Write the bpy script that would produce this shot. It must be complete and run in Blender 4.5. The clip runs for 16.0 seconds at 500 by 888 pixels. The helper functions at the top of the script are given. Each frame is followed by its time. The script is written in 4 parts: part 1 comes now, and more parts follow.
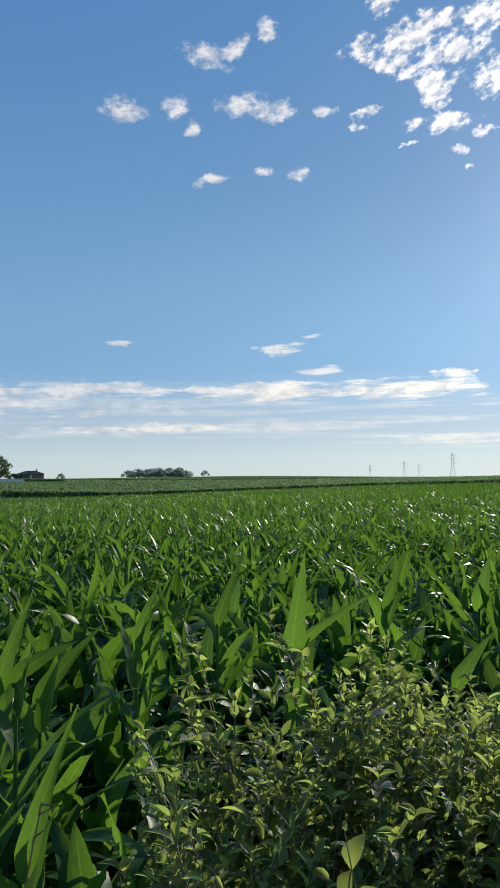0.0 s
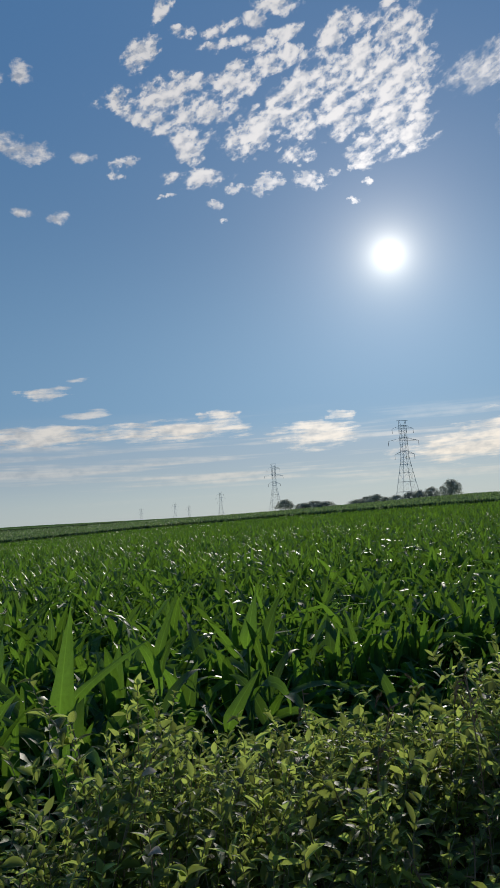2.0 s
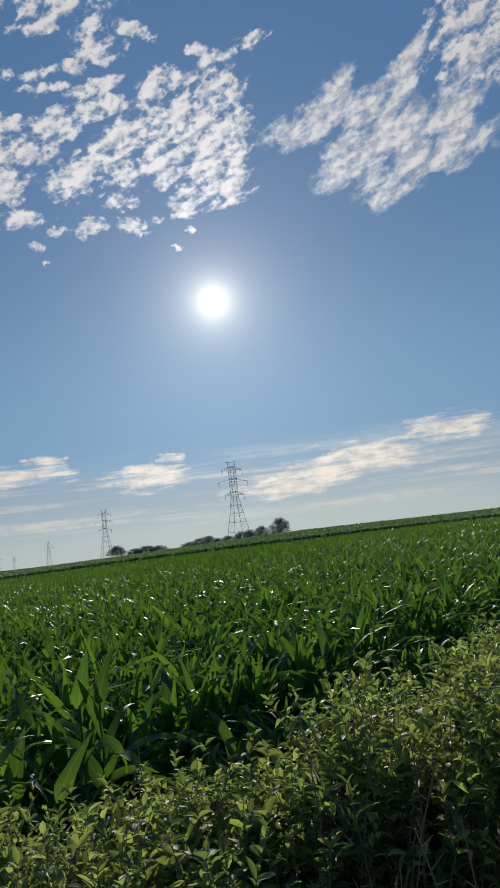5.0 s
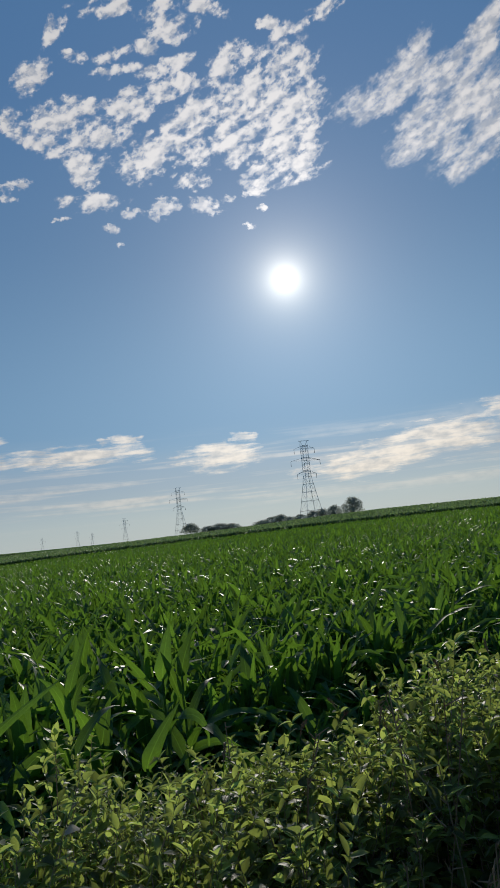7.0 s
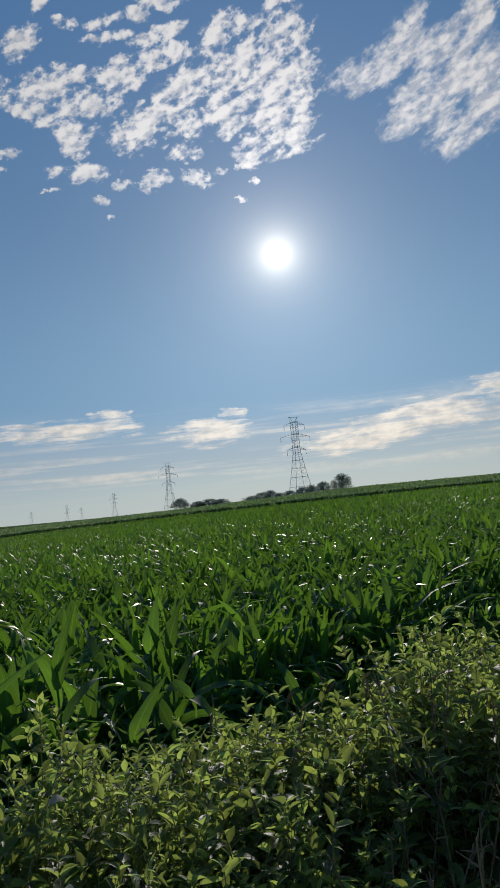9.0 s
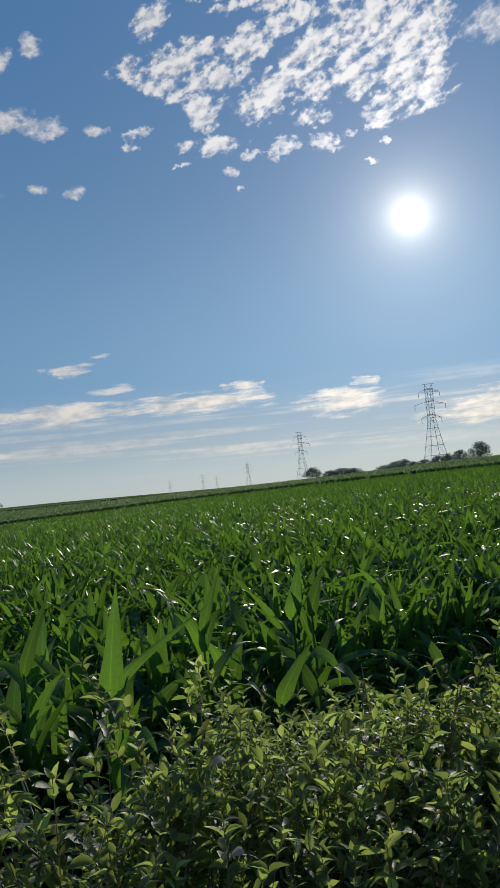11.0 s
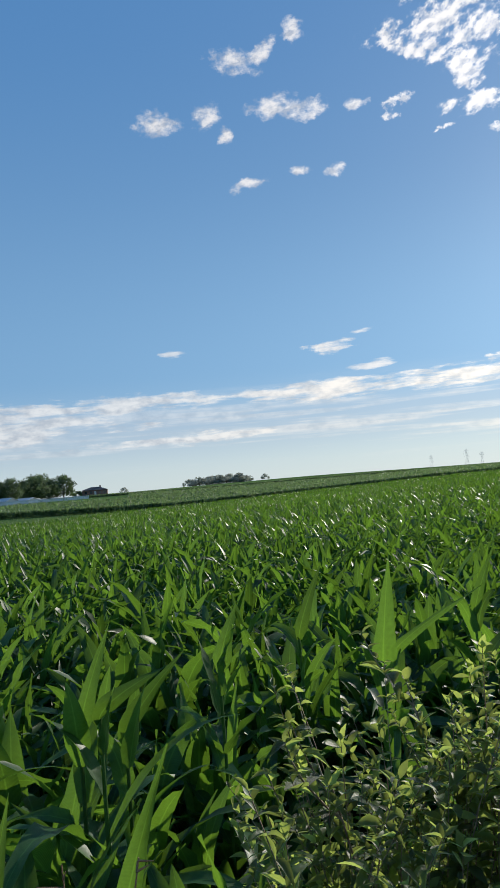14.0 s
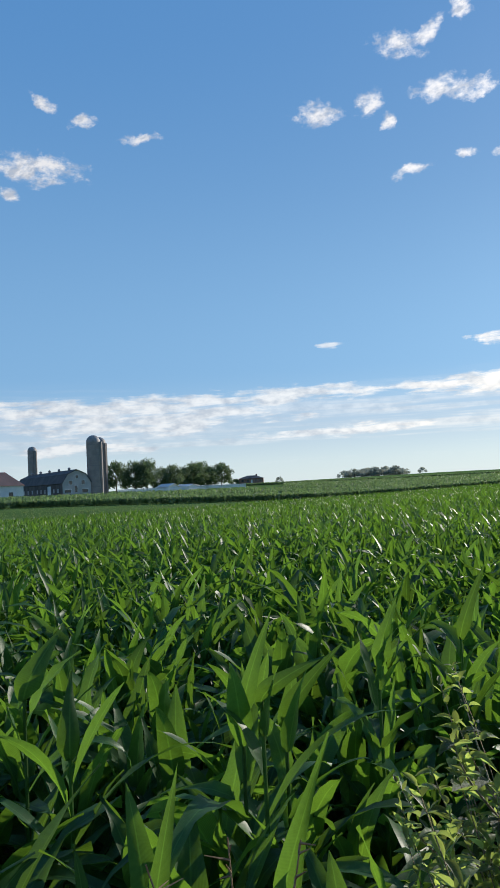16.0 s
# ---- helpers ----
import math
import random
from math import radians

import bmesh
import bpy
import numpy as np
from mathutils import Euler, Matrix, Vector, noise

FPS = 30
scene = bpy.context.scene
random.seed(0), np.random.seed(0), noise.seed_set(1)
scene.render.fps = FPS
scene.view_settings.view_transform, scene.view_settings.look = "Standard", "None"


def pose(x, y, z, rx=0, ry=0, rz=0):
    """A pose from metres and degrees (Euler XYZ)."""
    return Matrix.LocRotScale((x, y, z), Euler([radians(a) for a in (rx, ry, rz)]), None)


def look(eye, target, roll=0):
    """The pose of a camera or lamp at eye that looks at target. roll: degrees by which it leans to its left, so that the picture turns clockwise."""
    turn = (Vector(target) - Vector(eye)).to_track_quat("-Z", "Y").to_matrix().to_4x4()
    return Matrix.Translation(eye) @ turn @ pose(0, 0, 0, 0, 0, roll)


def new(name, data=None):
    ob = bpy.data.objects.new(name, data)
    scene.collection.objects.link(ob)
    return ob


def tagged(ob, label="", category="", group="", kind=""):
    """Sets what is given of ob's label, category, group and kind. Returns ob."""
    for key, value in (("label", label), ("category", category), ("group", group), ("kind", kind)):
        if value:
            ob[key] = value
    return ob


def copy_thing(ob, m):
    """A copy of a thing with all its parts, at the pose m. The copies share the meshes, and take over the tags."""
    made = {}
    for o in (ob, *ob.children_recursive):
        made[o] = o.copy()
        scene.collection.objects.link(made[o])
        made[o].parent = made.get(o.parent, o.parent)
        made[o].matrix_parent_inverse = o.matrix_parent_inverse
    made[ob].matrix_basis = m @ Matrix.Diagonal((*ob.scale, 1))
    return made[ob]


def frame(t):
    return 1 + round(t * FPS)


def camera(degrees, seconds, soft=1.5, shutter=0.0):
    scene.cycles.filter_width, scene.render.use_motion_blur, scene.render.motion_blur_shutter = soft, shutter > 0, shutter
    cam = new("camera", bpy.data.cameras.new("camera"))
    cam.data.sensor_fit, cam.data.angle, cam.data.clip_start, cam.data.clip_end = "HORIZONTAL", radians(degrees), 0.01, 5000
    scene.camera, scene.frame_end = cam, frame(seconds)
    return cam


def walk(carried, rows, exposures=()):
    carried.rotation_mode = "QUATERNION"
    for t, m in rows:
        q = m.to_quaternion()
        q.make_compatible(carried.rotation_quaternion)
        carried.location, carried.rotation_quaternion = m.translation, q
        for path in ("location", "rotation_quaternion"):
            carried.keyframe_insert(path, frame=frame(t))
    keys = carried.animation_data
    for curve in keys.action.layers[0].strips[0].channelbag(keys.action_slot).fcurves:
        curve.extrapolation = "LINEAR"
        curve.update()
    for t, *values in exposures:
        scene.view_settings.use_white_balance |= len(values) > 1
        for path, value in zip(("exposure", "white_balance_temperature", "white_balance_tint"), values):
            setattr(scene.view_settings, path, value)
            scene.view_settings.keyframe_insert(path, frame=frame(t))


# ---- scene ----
EYE = 1.95
cam = camera(37.17, 16.0, 1.1)
# seconds, x, y, z from the first eye, yaw, pitch, lean
ROWS = [
    (0.0, 0.000, 0.000, 0.000, -0.000, 2.750, 0.302),
    (0.5, 0.013, 0.009, 0.001, -4.734, 3.951, 0.688),
    (1.0, 0.016, 0.008, 0.010, -9.659, 4.571, 1.856),
    (1.5, 0.024, 0.009, 0.009, -14.230, 4.735, 3.266),
    (2.0, 0.023, 0.009, 0.015, -17.420, 5.480, 3.721),
    (2.5, 0.021, 0.004, 0.018, -19.528, 6.683, 4.465),
    (3.0, 0.030, 0.006, 0.021, -22.373, 7.198, 5.517),
    (3.5, 0.037, 0.003, 0.022, -25.953, 7.095, 6.533),
    (4.0, 0.039, 0.003, 0.020, -29.160, 7.397, 6.853),
    (4.2, 0.038, 0.008, 0.022, -30.290, 7.656, 6.766),
    (6.3, 0.027, 0.050, 0.031, -28.982, 7.314, 6.979),
    (6.5, 0.022, 0.056, 0.030, -27.688, 7.123, 6.533),
    (7.0, 0.010, 0.058, 0.030, -24.658, 6.628, 6.162),
    (7.5, 0.008, 0.058, 0.029, -23.318, 6.138, 5.903),
    (8.0, 0.018, 0.065, 0.023, -24.813, 5.425, 5.571),
    (8.2, 0.021, 0.065, 0.021, -26.125, 5.149, 5.457),
    (10.3, 0.007, 0.105, 0.028, -20.058, 3.453, 6.321),
    (10.5, 0.002, 0.107, 0.029, -18.458, 3.333, 6.089),
    (11.0, -0.004, 0.128, 0.020, -15.285, 3.327, 5.646),
    (11.5, -0.008, 0.132, 0.021, -11.908, 3.299, 5.604),
    (12.0, -0.008, 0.138, 0.018, -7.928, 2.800, 5.873),
    (12.5, -0.016, 0.140, 0.018, -4.131, 2.697, 5.529),
    (13.0, -0.025, 0.135, 0.020, -0.741, 2.667, 5.239),
    (13.5, -0.032, 0.127, 0.022, 1.659, 2.848, 5.042),
    (14.0, -0.041, 0.120, 0.025, 4.650, 3.106, 4.626),
    (14.5, -0.052, 0.119, 0.023, 8.468, 3.109, 3.778),
    (15.0, -0.059, 0.111, 0.027, 11.951, 3.155, 3.042),
    (15.5, -0.060, 0.109, 0.027, 14.411, 3.017, 2.585),
    (16.0, -0.063, 0.109, 0.027, 16.533, 3.173, 2.814),
]
EXPOSURES = [(0.0, -0.20), (0.5, -0.36), (1.0, -0.54), (1.5, -0.68), (3.0, -0.83), (8.2, -0.83), (10.5, -0.72), (11.5, -0.62), (12.5, -0.46), (13.5, -0.25), (14.5, -0.13), (15.5, -0.02), (16.0, 0.02)]
walk(cam, [(t, pose(1.2 * x, 1.2 * y, EYE + 1.2 * z, 90 + pitch, lean, yaw)) for t, x, y, z, yaw, pitch, lean in ROWS], EXPOSURES)

# ---- world, sun ----
SUN_AZ, SUN_EL = 29.55, 18.7
SUN_DIR = Vector((math.sin(radians(SUN_AZ)) * math.cos(radians(SUN_EL)), math.cos(radians(SUN_AZ)) * math.cos(radians(SUN_EL)), math.sin(radians(SUN_EL))))

sun_data = bpy.data.lights.new("sun", "SUN")
sun_data.energy, sun_data.angle, sun_data.color = 4.8, radians(0.5), (1.0, 0.93, 0.82)
sun_lamp = new("sun", sun_data)
sun_lamp.matrix_world = look(SUN_DIR * 50, (0, 0, 0))

world = bpy.data.worlds.new("sky")
scene.world = world
world.use_nodes = True
wt = world.node_tree
wt.nodes.clear()


class Tree:
    """Short names for building node trees."""

    def __init__(self, tree):
        self.t = tree

    def node(self, kind, **props):
        n = self.t.nodes.new(kind)
        for k, v in props.items():
            setattr(n, k, v)
        return n

    def put(self, socket, value):
        if isinstance(value, bpy.types.NodeSocket):
            self.t.links.new(value, socket)
        elif value is not None:
            socket.default_value = value

    def m(self, op, a, b=None, c=None):
        n = self.node("ShaderNodeMath", operation=op)
        for i, v in enumerate((a, b, c)):
            self.put(n.inputs[i], v)
        return n.outputs[0]

    def mix(self, f, a, b, kind="MIX"):
        n = self.node("ShaderNodeMix", data_type="RGBA", blend_type=kind)
        self.put(n.inputs[0], f)
        for i, v in ((6, a), (7, b)):
            self.put(n.inputs[i], (*v, 1) if isinstance(v, tuple) and len(v) == 3 else v)
        return n.outputs[2]

    def step(self, v, lo, hi, a=0.0, b=1.0):
        n = self.node("ShaderNodeMapRange", interpolation_type="SMOOTHSTEP")
        for i, x in enumerate((v, lo, hi, a, b)):
            self.put(n.inputs[i], x)
        return n.outputs[0]

    def noise(self, vec, scale, detail=4.0, rough=0.55):
        n = self.node("ShaderNodeTexNoise")
        self.put(n.inputs["Vector"], vec)
        n.inputs["Scale"].default_value, n.inputs["Detail"].default_value, n.inputs["Roughness"].default_value = scale, detail, rough
        return n.outputs["Fac"]

    def vec(self, x, y, z):
        n = self.node("ShaderNodeCombineXYZ")
        for i, v in enumerate((x, y, z)):
            self.put(n.inputs[i], v)
        return n.outputs[0]


w = Tree(wt)
sky = w.node("ShaderNodeTexSky", sky_type="NISHITA", sun_disc=False, sun_elevation=radians(SUN_EL), sun_rotation=radians(SUN_AZ),
             altitude=200.0, air_density=1.0, dust_density=0.05, ozone_density=2.0)
coords = w.node("ShaderNodeTexCoord").outputs["Generated"]
xyz = w.node("ShaderNodeSeparateXYZ")
w.put(xyz.inputs[0], coords)
dx, dy, dz = xyz.outputs
az = w.m("DEGREES", w.m("ARCTAN2", dx, dy))
el = w.m("DEGREES", w.m("ARCSINE", dz))

# clouds: azimuth, elevation, half length, half breadth, tilt in degrees
CLOUDLETS = [
    (-9.8, 26.7, 1.8, 0.9, 0), (-5.8, 27.0, 1.1, 0.9, 30), (-0.6, 27.4, 1.8, 0.8, 10), (1.9, 26.9, 2.0, 0.8, -5), (-2.9, 22.2, 1.5, 0.45, 8), (1.3, 22.9, 1.0, 0.35, 0),
    (4.0, 22.6, 0.9, 0.5, 20), (-3.2, 30.3, 1.9, 0.9, -10), (-1.2, 30.7, 1.6, 0.7, 25), (1.5, 31.8, 0.8, 0.8, 40), (-4.3, 25.6, 0.5, 0.7, 50), (6.0, 26.7, 0.9, 0.4, 0),
    (-31.8, 23.4, 3.6, 1.2, -4), (-34.0, 21.5, 1.0, 0.7, 0), (-28.2, 26.6, 1.0, 0.45, 10), (-31.1, 27.6, 1.1, 0.5, -30), (-23.9, 25.6, 1.6, 0.4, 5),
]
DENSE = [
    (29.4, 30.3, 3.82, 3.25, 24), (30.2, 27.4, 2.87, 1.72, -9), (32.7, 30.8, 3.06, 1.05, 82), (24.8, 30.7, 2.92, 1.47, 26), (21.9, 29.1, 3.68, 1.17, 18), (19.5, 27.9, 1.75, 1.12, 24),
    (32.2, 33.2, 1.82, 0.93, 8), (27.2, 33.8, 1.89, 0.94, 20), (23.1, 26.3, 1.16, 0.64, -5), (32.3, 26.3, 0.81, 0.95, -9), (28.2, 25.6, 1.03, 0.58, -7), (22.9, 27.9, 1.35, 0.69, -5),
]
LEFT = [
    (10.3, 30.4, 2.49, 0.81, -4), (13.4, 30.5, 2.92, 1.23, 9), (15.5, 29.3, 2.31, 1.25, 30), (18.4, 31.1, 2.6, 0.95, 32), (21.2, 32.2, 2.54, 0.76, 18), (14.8, 27.5, 1.29, 0.95, 64),
    (14.9, 25.3, 2.08, 0.61, 3), (15.0, 31.7, 1.92, 0.44, -1), (18.7, 32.4, 1.04, 0.35, 16), (11.3, 29.2, 1.83, 0.57, -25),
]
HIGH = [
    (17.5, 34.7, 1.21, 0.36, 16), (17.7, 33.8, 1.44, 0.37, 7), (20.4, 35.0, 1.0, 0.43, -12), (21.8, 33.8, 2.1, 0.46, 14), (21.7, 37.1, 1.39, 0.76, 22), (22.7, 36.0, 1.52, 0.77, 4),
    (17.4, 37.4, 1.55, 0.45, 8), (25.6, 37.2, 1.39, 0.49, -19), (12.9, 36.2, 1.41, 0.47, 54), (11.0, 33.3, 1.33, 0.87, 29), (14.4, 34.6, 0.74, 0.39, 0), (32.4, 35.3, 1.28, 0.51, 12),
    (35.2, 36.0, 1.23, 0.51, 15), (30.7, 35.8, 0.82, 0.38, -9),
]
CRUMBS = [
    (23.9, 24.6, 1.31, 0.69, -13), (20.4, 24.6, 1.52, 0.72, 15), (16.2, 23.5, 0.68, 0.36, -2), (17.8, 24.4, 0.89, 0.36, 7), (27.6, 25.3, 0.76, 0.45, -7), (28.4, 24.1, 0.42, 0.26, -7),
    (27.3, 22.8, 0.63, 0.27, -12), (25.8, 24.9, 0.55, 0.29, -6), (9.1, 26.4, 1.22, 0.4, 11), (8.5, 25.5, 0.63, 0.31, 1), (16.9, 22.2, 0.34, 0.27, -3), (12.1, 24.2, 0.93, 0.16, 4),
]
SHEET = [
    (44.8, 30.0, 2.2, 1.3, 45), (43.0, 29.0, 1.6, 0.9, 30), (50.5, 26.5, 2.6, 1.4, 20), (51.0, 29.5, 3.0, 1.2, 40),     (38.5, 29.7, 2.6, 1.17, 11), (40.9, 30.7, 2.6, 1.3, 20), (42.5, 32.4, 1.22, 0.63, 70), (40.7, 26.6, 1.63, 1.39, 43), (43.8, 27.6, 3.5, 1.35, 36), (47.1, 31.9, 2.53, 0.8, 55),
    (44.6, 24.6, 2.23, 1.21, 10), (47.1, 28.2, 1.89, 1.58, 47), (46.2, 26.1, 1.7, 1.09, 26),
]
OVERHEAD = [(8.0, 42.5, 8.0, 3.0, 10), (24.0, 41.0, 6.0, 2.0, 20), (55.0, 34.0, 5.0, 3.4, 40)]
WISPS = [(-9.9, 10.3, 0.9, 0.3, 0), (5.7, 8.4, 1.7, 0.34, 4), (5.1, 11.0, 1.1, 0.2, 6), (35.6, 6.7, 0.9, 0.2, 3)]
STREAKS = [
    (-24.0, 5.4, 13.0, 1.5, 1), (-9.0, 3.8, 9.0, 0.5, 2), (-28.0, 3.3, 8.0, 0.5, 1),
    (22.6, 5.9, 3.6, 1.3, 0), (33.4, 4.0, 4.4, 1.2, 0), (37.0, 4.7, 5.0, 1.3, 0), (40.4, 5.4, 4.5, 1.7, 0), (46.0, 6.8, 4.0, 1.3, 0), (25.1, 7.1, 1.5, 0.45, 0), (12.0, 6.8, 6.4, 1.0, 0),
    (2.6, 10.0, 2.2, 0.55, 0), (-12.5, 6.8, 8.0, 0.8, 0), (1.7, 6.8, 8.0, 0.95, 0), (15.0, 7.9, 1.9, 0.5, 0), (-31.0, 6.2, 9.0, 0.9, 0), (-22.0, 6.6, 8.0, 0.7, 0),
]


ANGLES = w.vec(az, el, 0.0)
drift_a = w.m("SUBTRACT", w.noise(ANGLES, 0.45, 4.0, 0.6), 0.5)
drift_e = w.m("SUBTRACT", w.noise(w.vec(el, az, 7.3), 0.45, 4.0, 0.6), 0.5)


def gather(spots, stray_a, stray_e, blend=0.35):
    """How deep inside one of the spots (azimuth, elevation, half length, half breadth, tilt) a direction lies; noise breaks up their outlines."""
    a_in, e_in = w.m("MULTIPLY_ADD", drift_a, stray_a, az), w.m("MULTIPLY_ADD", drift_e, stray_e, el)
    field = None
    for a, e, long, broad, tilt in spots:
        k, c, q = math.cos(radians(e)), math.cos(radians(tilt)), math.sin(radians(tilt))
        u = w.m("MULTIPLY_ADD", a_in, k * c / long, w.m("MULTIPLY_ADD", e_in, q / long, -(k * c * a + q * e) / long))
        v = w.m("MULTIPLY_ADD", a_in, -k * q / broad, w.m("MULTIPLY_ADD", e_in, c / broad, (k * q * a - c * e) / broad))
        f = w.m("SUBTRACT", 1.0, w.m("MULTIPLY_ADD", u, u, w.m("MULTIPLY", v, v)))
        field = f if field is None else w.m("SMOOTH_MAX", field, f, blend)
    return w.m("MAXIMUM", field, -1.5)


# cloud lumps lie in rows that climb towards the sun's side
ca, cq = math.cos(radians(28)), math.sin(radians(28))
flat_az = w.m("MULTIPLY", az, 0.87)
tilt_a = w.m("MULTIPLY_ADD", flat_az, ca, w.m("MULTIPLY", el, cq))
tilt_e = w.m("MULTIPLY_ADD", el, ca, w.m("MULTIPLY", flat_az, -cq))


def lump_noise(shift_a, shift_e):
    return w.noise(w.vec(w.m("MULTIPLY_ADD", tilt_a, 0.62, shift_a + 1.2), w.m("ADD", tilt_e, shift_e), 2.0), 0.98, 5.0, 0.6)


lumps = lump_noise(0.0, 0.0)
# how the lumps swell: lit on the side of the sun, greyer away from it
relief = w.m("SUBTRACT", lumps, lump_noise(-0.08, 0.30))
drawn = w.noise(w.vec(w.m("MULTIPLY", tilt_a, 0.42), w.m("MULTIPLY", tilt_e, 0.9), 9.0), 0.9, 6.0, 0.64)
fluff = w.noise(w.vec(az, w.m("MULTIPLY", el, 1.6), 0.0), 0.8, 6.0, 0.62)
soft = w.noise(w.vec(az, w.m("MULTIPLY", el, 2.0), 5.0), 0.9, 3.0, 0.5)
streamers = w.vec(w.m("MULTIPLY", w.m("SUBTRACT", az, w.m("MULTIPLY", el, 1.2)), 0.16), w.m("MULTIPLY", el, 1.1), 0.0)
wisp = w.noise(streamers, 1.5, 6.0, 0.62)
bars = w.noise(w.vec(w.m("MULTIPLY", az, 0.035), w.m("MULTIPLY", el, 0.75), 3.0), 1.5, 4.0, 0.55)

fine = w.noise(w.vec(az, w.m("MULTIPLY", el, 1.3), 3.0), 1.9, 5.0, 0.62)


def broken(field, weight, grain, depth, lo, hi):
    """Cloud cover where a field of spots, eaten into by noise, is thick enough."""
    cover = w.step(w.m("MULTIPLY_ADD", field, weight, w.m("MULTIPLY", w.m("SUBTRACT", grain, 0.5), depth)), lo, hi)
    return w.m("MULTIPLY", cover, w.step(field, -1.1, -0.2))


puff = w.m("MULTIPLY", broken(gather(CLOUDLETS, 1.8, 1.1), 0.40, w.m("MULTIPLY_ADD", fluff, 0.8, w.m("MULTIPLY", fine, 0.2)), 1.7, -0.02, 0.52), 0.95)
crumb = w.m("MULTIPLY", broken(gather(CRUMBS, 1.2, 0.9, 0.1), 0.42, fine, 2.0, -0.04, 0.50), 0.9)
flock_in = w.m("MAXIMUM", gather(DENSE, 2.0, 1.5), w.m("SUBTRACT", w.m("MAXIMUM", gather(LEFT, 2.0, 1.4), gather(HIGH, 1.8, 1.2)), 0.05))
flock_in = w.m("MINIMUM", w.m("MAXIMUM", flock_in, gather(OVERHEAD, 4.0, 3.0)), 0.66)
flock = broken(flock_in, 0.30, w.m("MULTIPLY_ADD", lumps, 0.75, w.m("MULTIPLY", fine, 0.25)), 3.4, -0.20, 0.34)
sheet = broken(w.m("MINIMUM", gather(SHEET, 2.2, 1.6), 0.8), 0.28, w.m("MULTIPLY_ADD", drawn, 0.8, w.m("MULTIPLY", fine, 0.2)), 2.3, -0.20, 0.40)
streak = broken(gather(STREAKS, 6.0, 0.8), 0.42, wisp, 1.6, 0.0, 0.44)
streak = w.m("MAXIMUM", streak, w.m("MULTIPLY", broken(gather(WISPS, 2.0, 0.5, 0.1), 0.36, wisp, 1.8, -0.05, 0.46), 0.75))
low_band = w.m("MULTIPLY", w.step(el, 1.2, 3.0), w.step(el, 8.5, 5.0))
thin = w.m("MULTIPLY", w.step(bars, 0.48, 0.66), w.m("MULTIPLY", low_band, 0.5))
veil = w.m("MULTIPLY", w.m("MULTIPLY", w.step(el, 1.5, 4.5), w.step(el, 7.2, 5.2)), 0.4)
cloud = w.m("MAXIMUM", w.m("MAXIMUM", w.m("MAXIMUM", puff, crumb), w.m("MAXIMUM", flock, sheet)), w.m("MAXIMUM", streak, thin))
cloud = w.m("MULTIPLY", cloud, 0.93)

# the sun and the bright air round it
dot = w.node("ShaderNodeVectorMath", operation="DOT_PRODUCT")
w.put(dot.inputs[0], coords)
dot.inputs[1].default_value = SUN_DIR
away = w.m("DEGREES", w.m("ARCCOSINE", w.m("MINIMUM", dot.outputs["Value"], 1.0)))


def falloff(rate, size):
    return w.m("MULTIPLY", w.m("POWER", 2.718, w.m("MULTIPLY", away, -rate)), size)


glow = w.m("ADD", w.m("ADD", falloff(1.2, 27.0), falloff(0.33, 7.5)), falloff(0.075, 2.5))

SKY_STRENGTH = 0.10
white = w.mix(w.step(el, 3.0, 20.0), w.mix(w.step(away, 18.0, 48.0), (9.4, 8.3, 7.0), (7.6, 7.9, 8.2)), (8.1, 8.0, 8.05))
swell = w.m("MULTIPLY_ADD", soft, 0.5, w.m("MULTIPLY", relief, w.step(el, 12.0, 20.0, 0.0, 0.95)))
shade = w.mix(w.step(swell, 0.11, 0.34), (0.60, 0.65, 0.73), (1.06, 1.05, 1.04))
lit = w.mix(1.0, white, shade, "MULTIPLY")
through_sun = w.m("ADD", 1.0, falloff(0.06, 1.3))
lit = w.mix(1.0, lit, w.vec(through_sun, through_sun, through_sun), "MULTIPLY")
# hazy summer air: paler towards the horizon than the clear model
haze = w.mix(w.step(el, 0.0, 9.0), (6.0, 7.3, 8.0), w.mix(w.step(el, 6.0, 36.0), (2.1, 4.28, 7.1), (0.95, 2.78, 6.0)))
air = w.mix(0.88, sky.outputs[0], haze)
air = w.mix(veil, air, (4.6, 5.6, 7.0))
sky_colour = w.mix(cloud, air, lit)
glow_colour = w.mix(1.0, w.mix(w.step(away, 0.5, 7.0), (1.0, 0.93, 0.80), (1.0, 0.95, 0.92)), w.vec(glow, glow, glow), "MULTIPLY")
low_glow = w.m("MULTIPLY", falloff(0.045, 2.9), w.step(el, 24.0, 7.0))
glow_colour = w.mix(1.0, glow_colour, w.mix(1.0, w.mix(w.step(el, 1.0, 7.0), (0.95, 1.0, 0.80), (0.52, 0.90, 1.16)), w.vec(low_glow, low_glow, low_glow), "MULTIPLY"), "ADD")
total = w.mix(1.0, sky_colour, glow_colour, "ADD")
bg = w.node("ShaderNodeBackground")
w.put(bg.inputs[0], total)
bg.inputs[1].default_value = SKY_STRENGTH
w.t.links.new(bg.outputs[0], w.node("ShaderNodeOutputWorld").inputs[0])


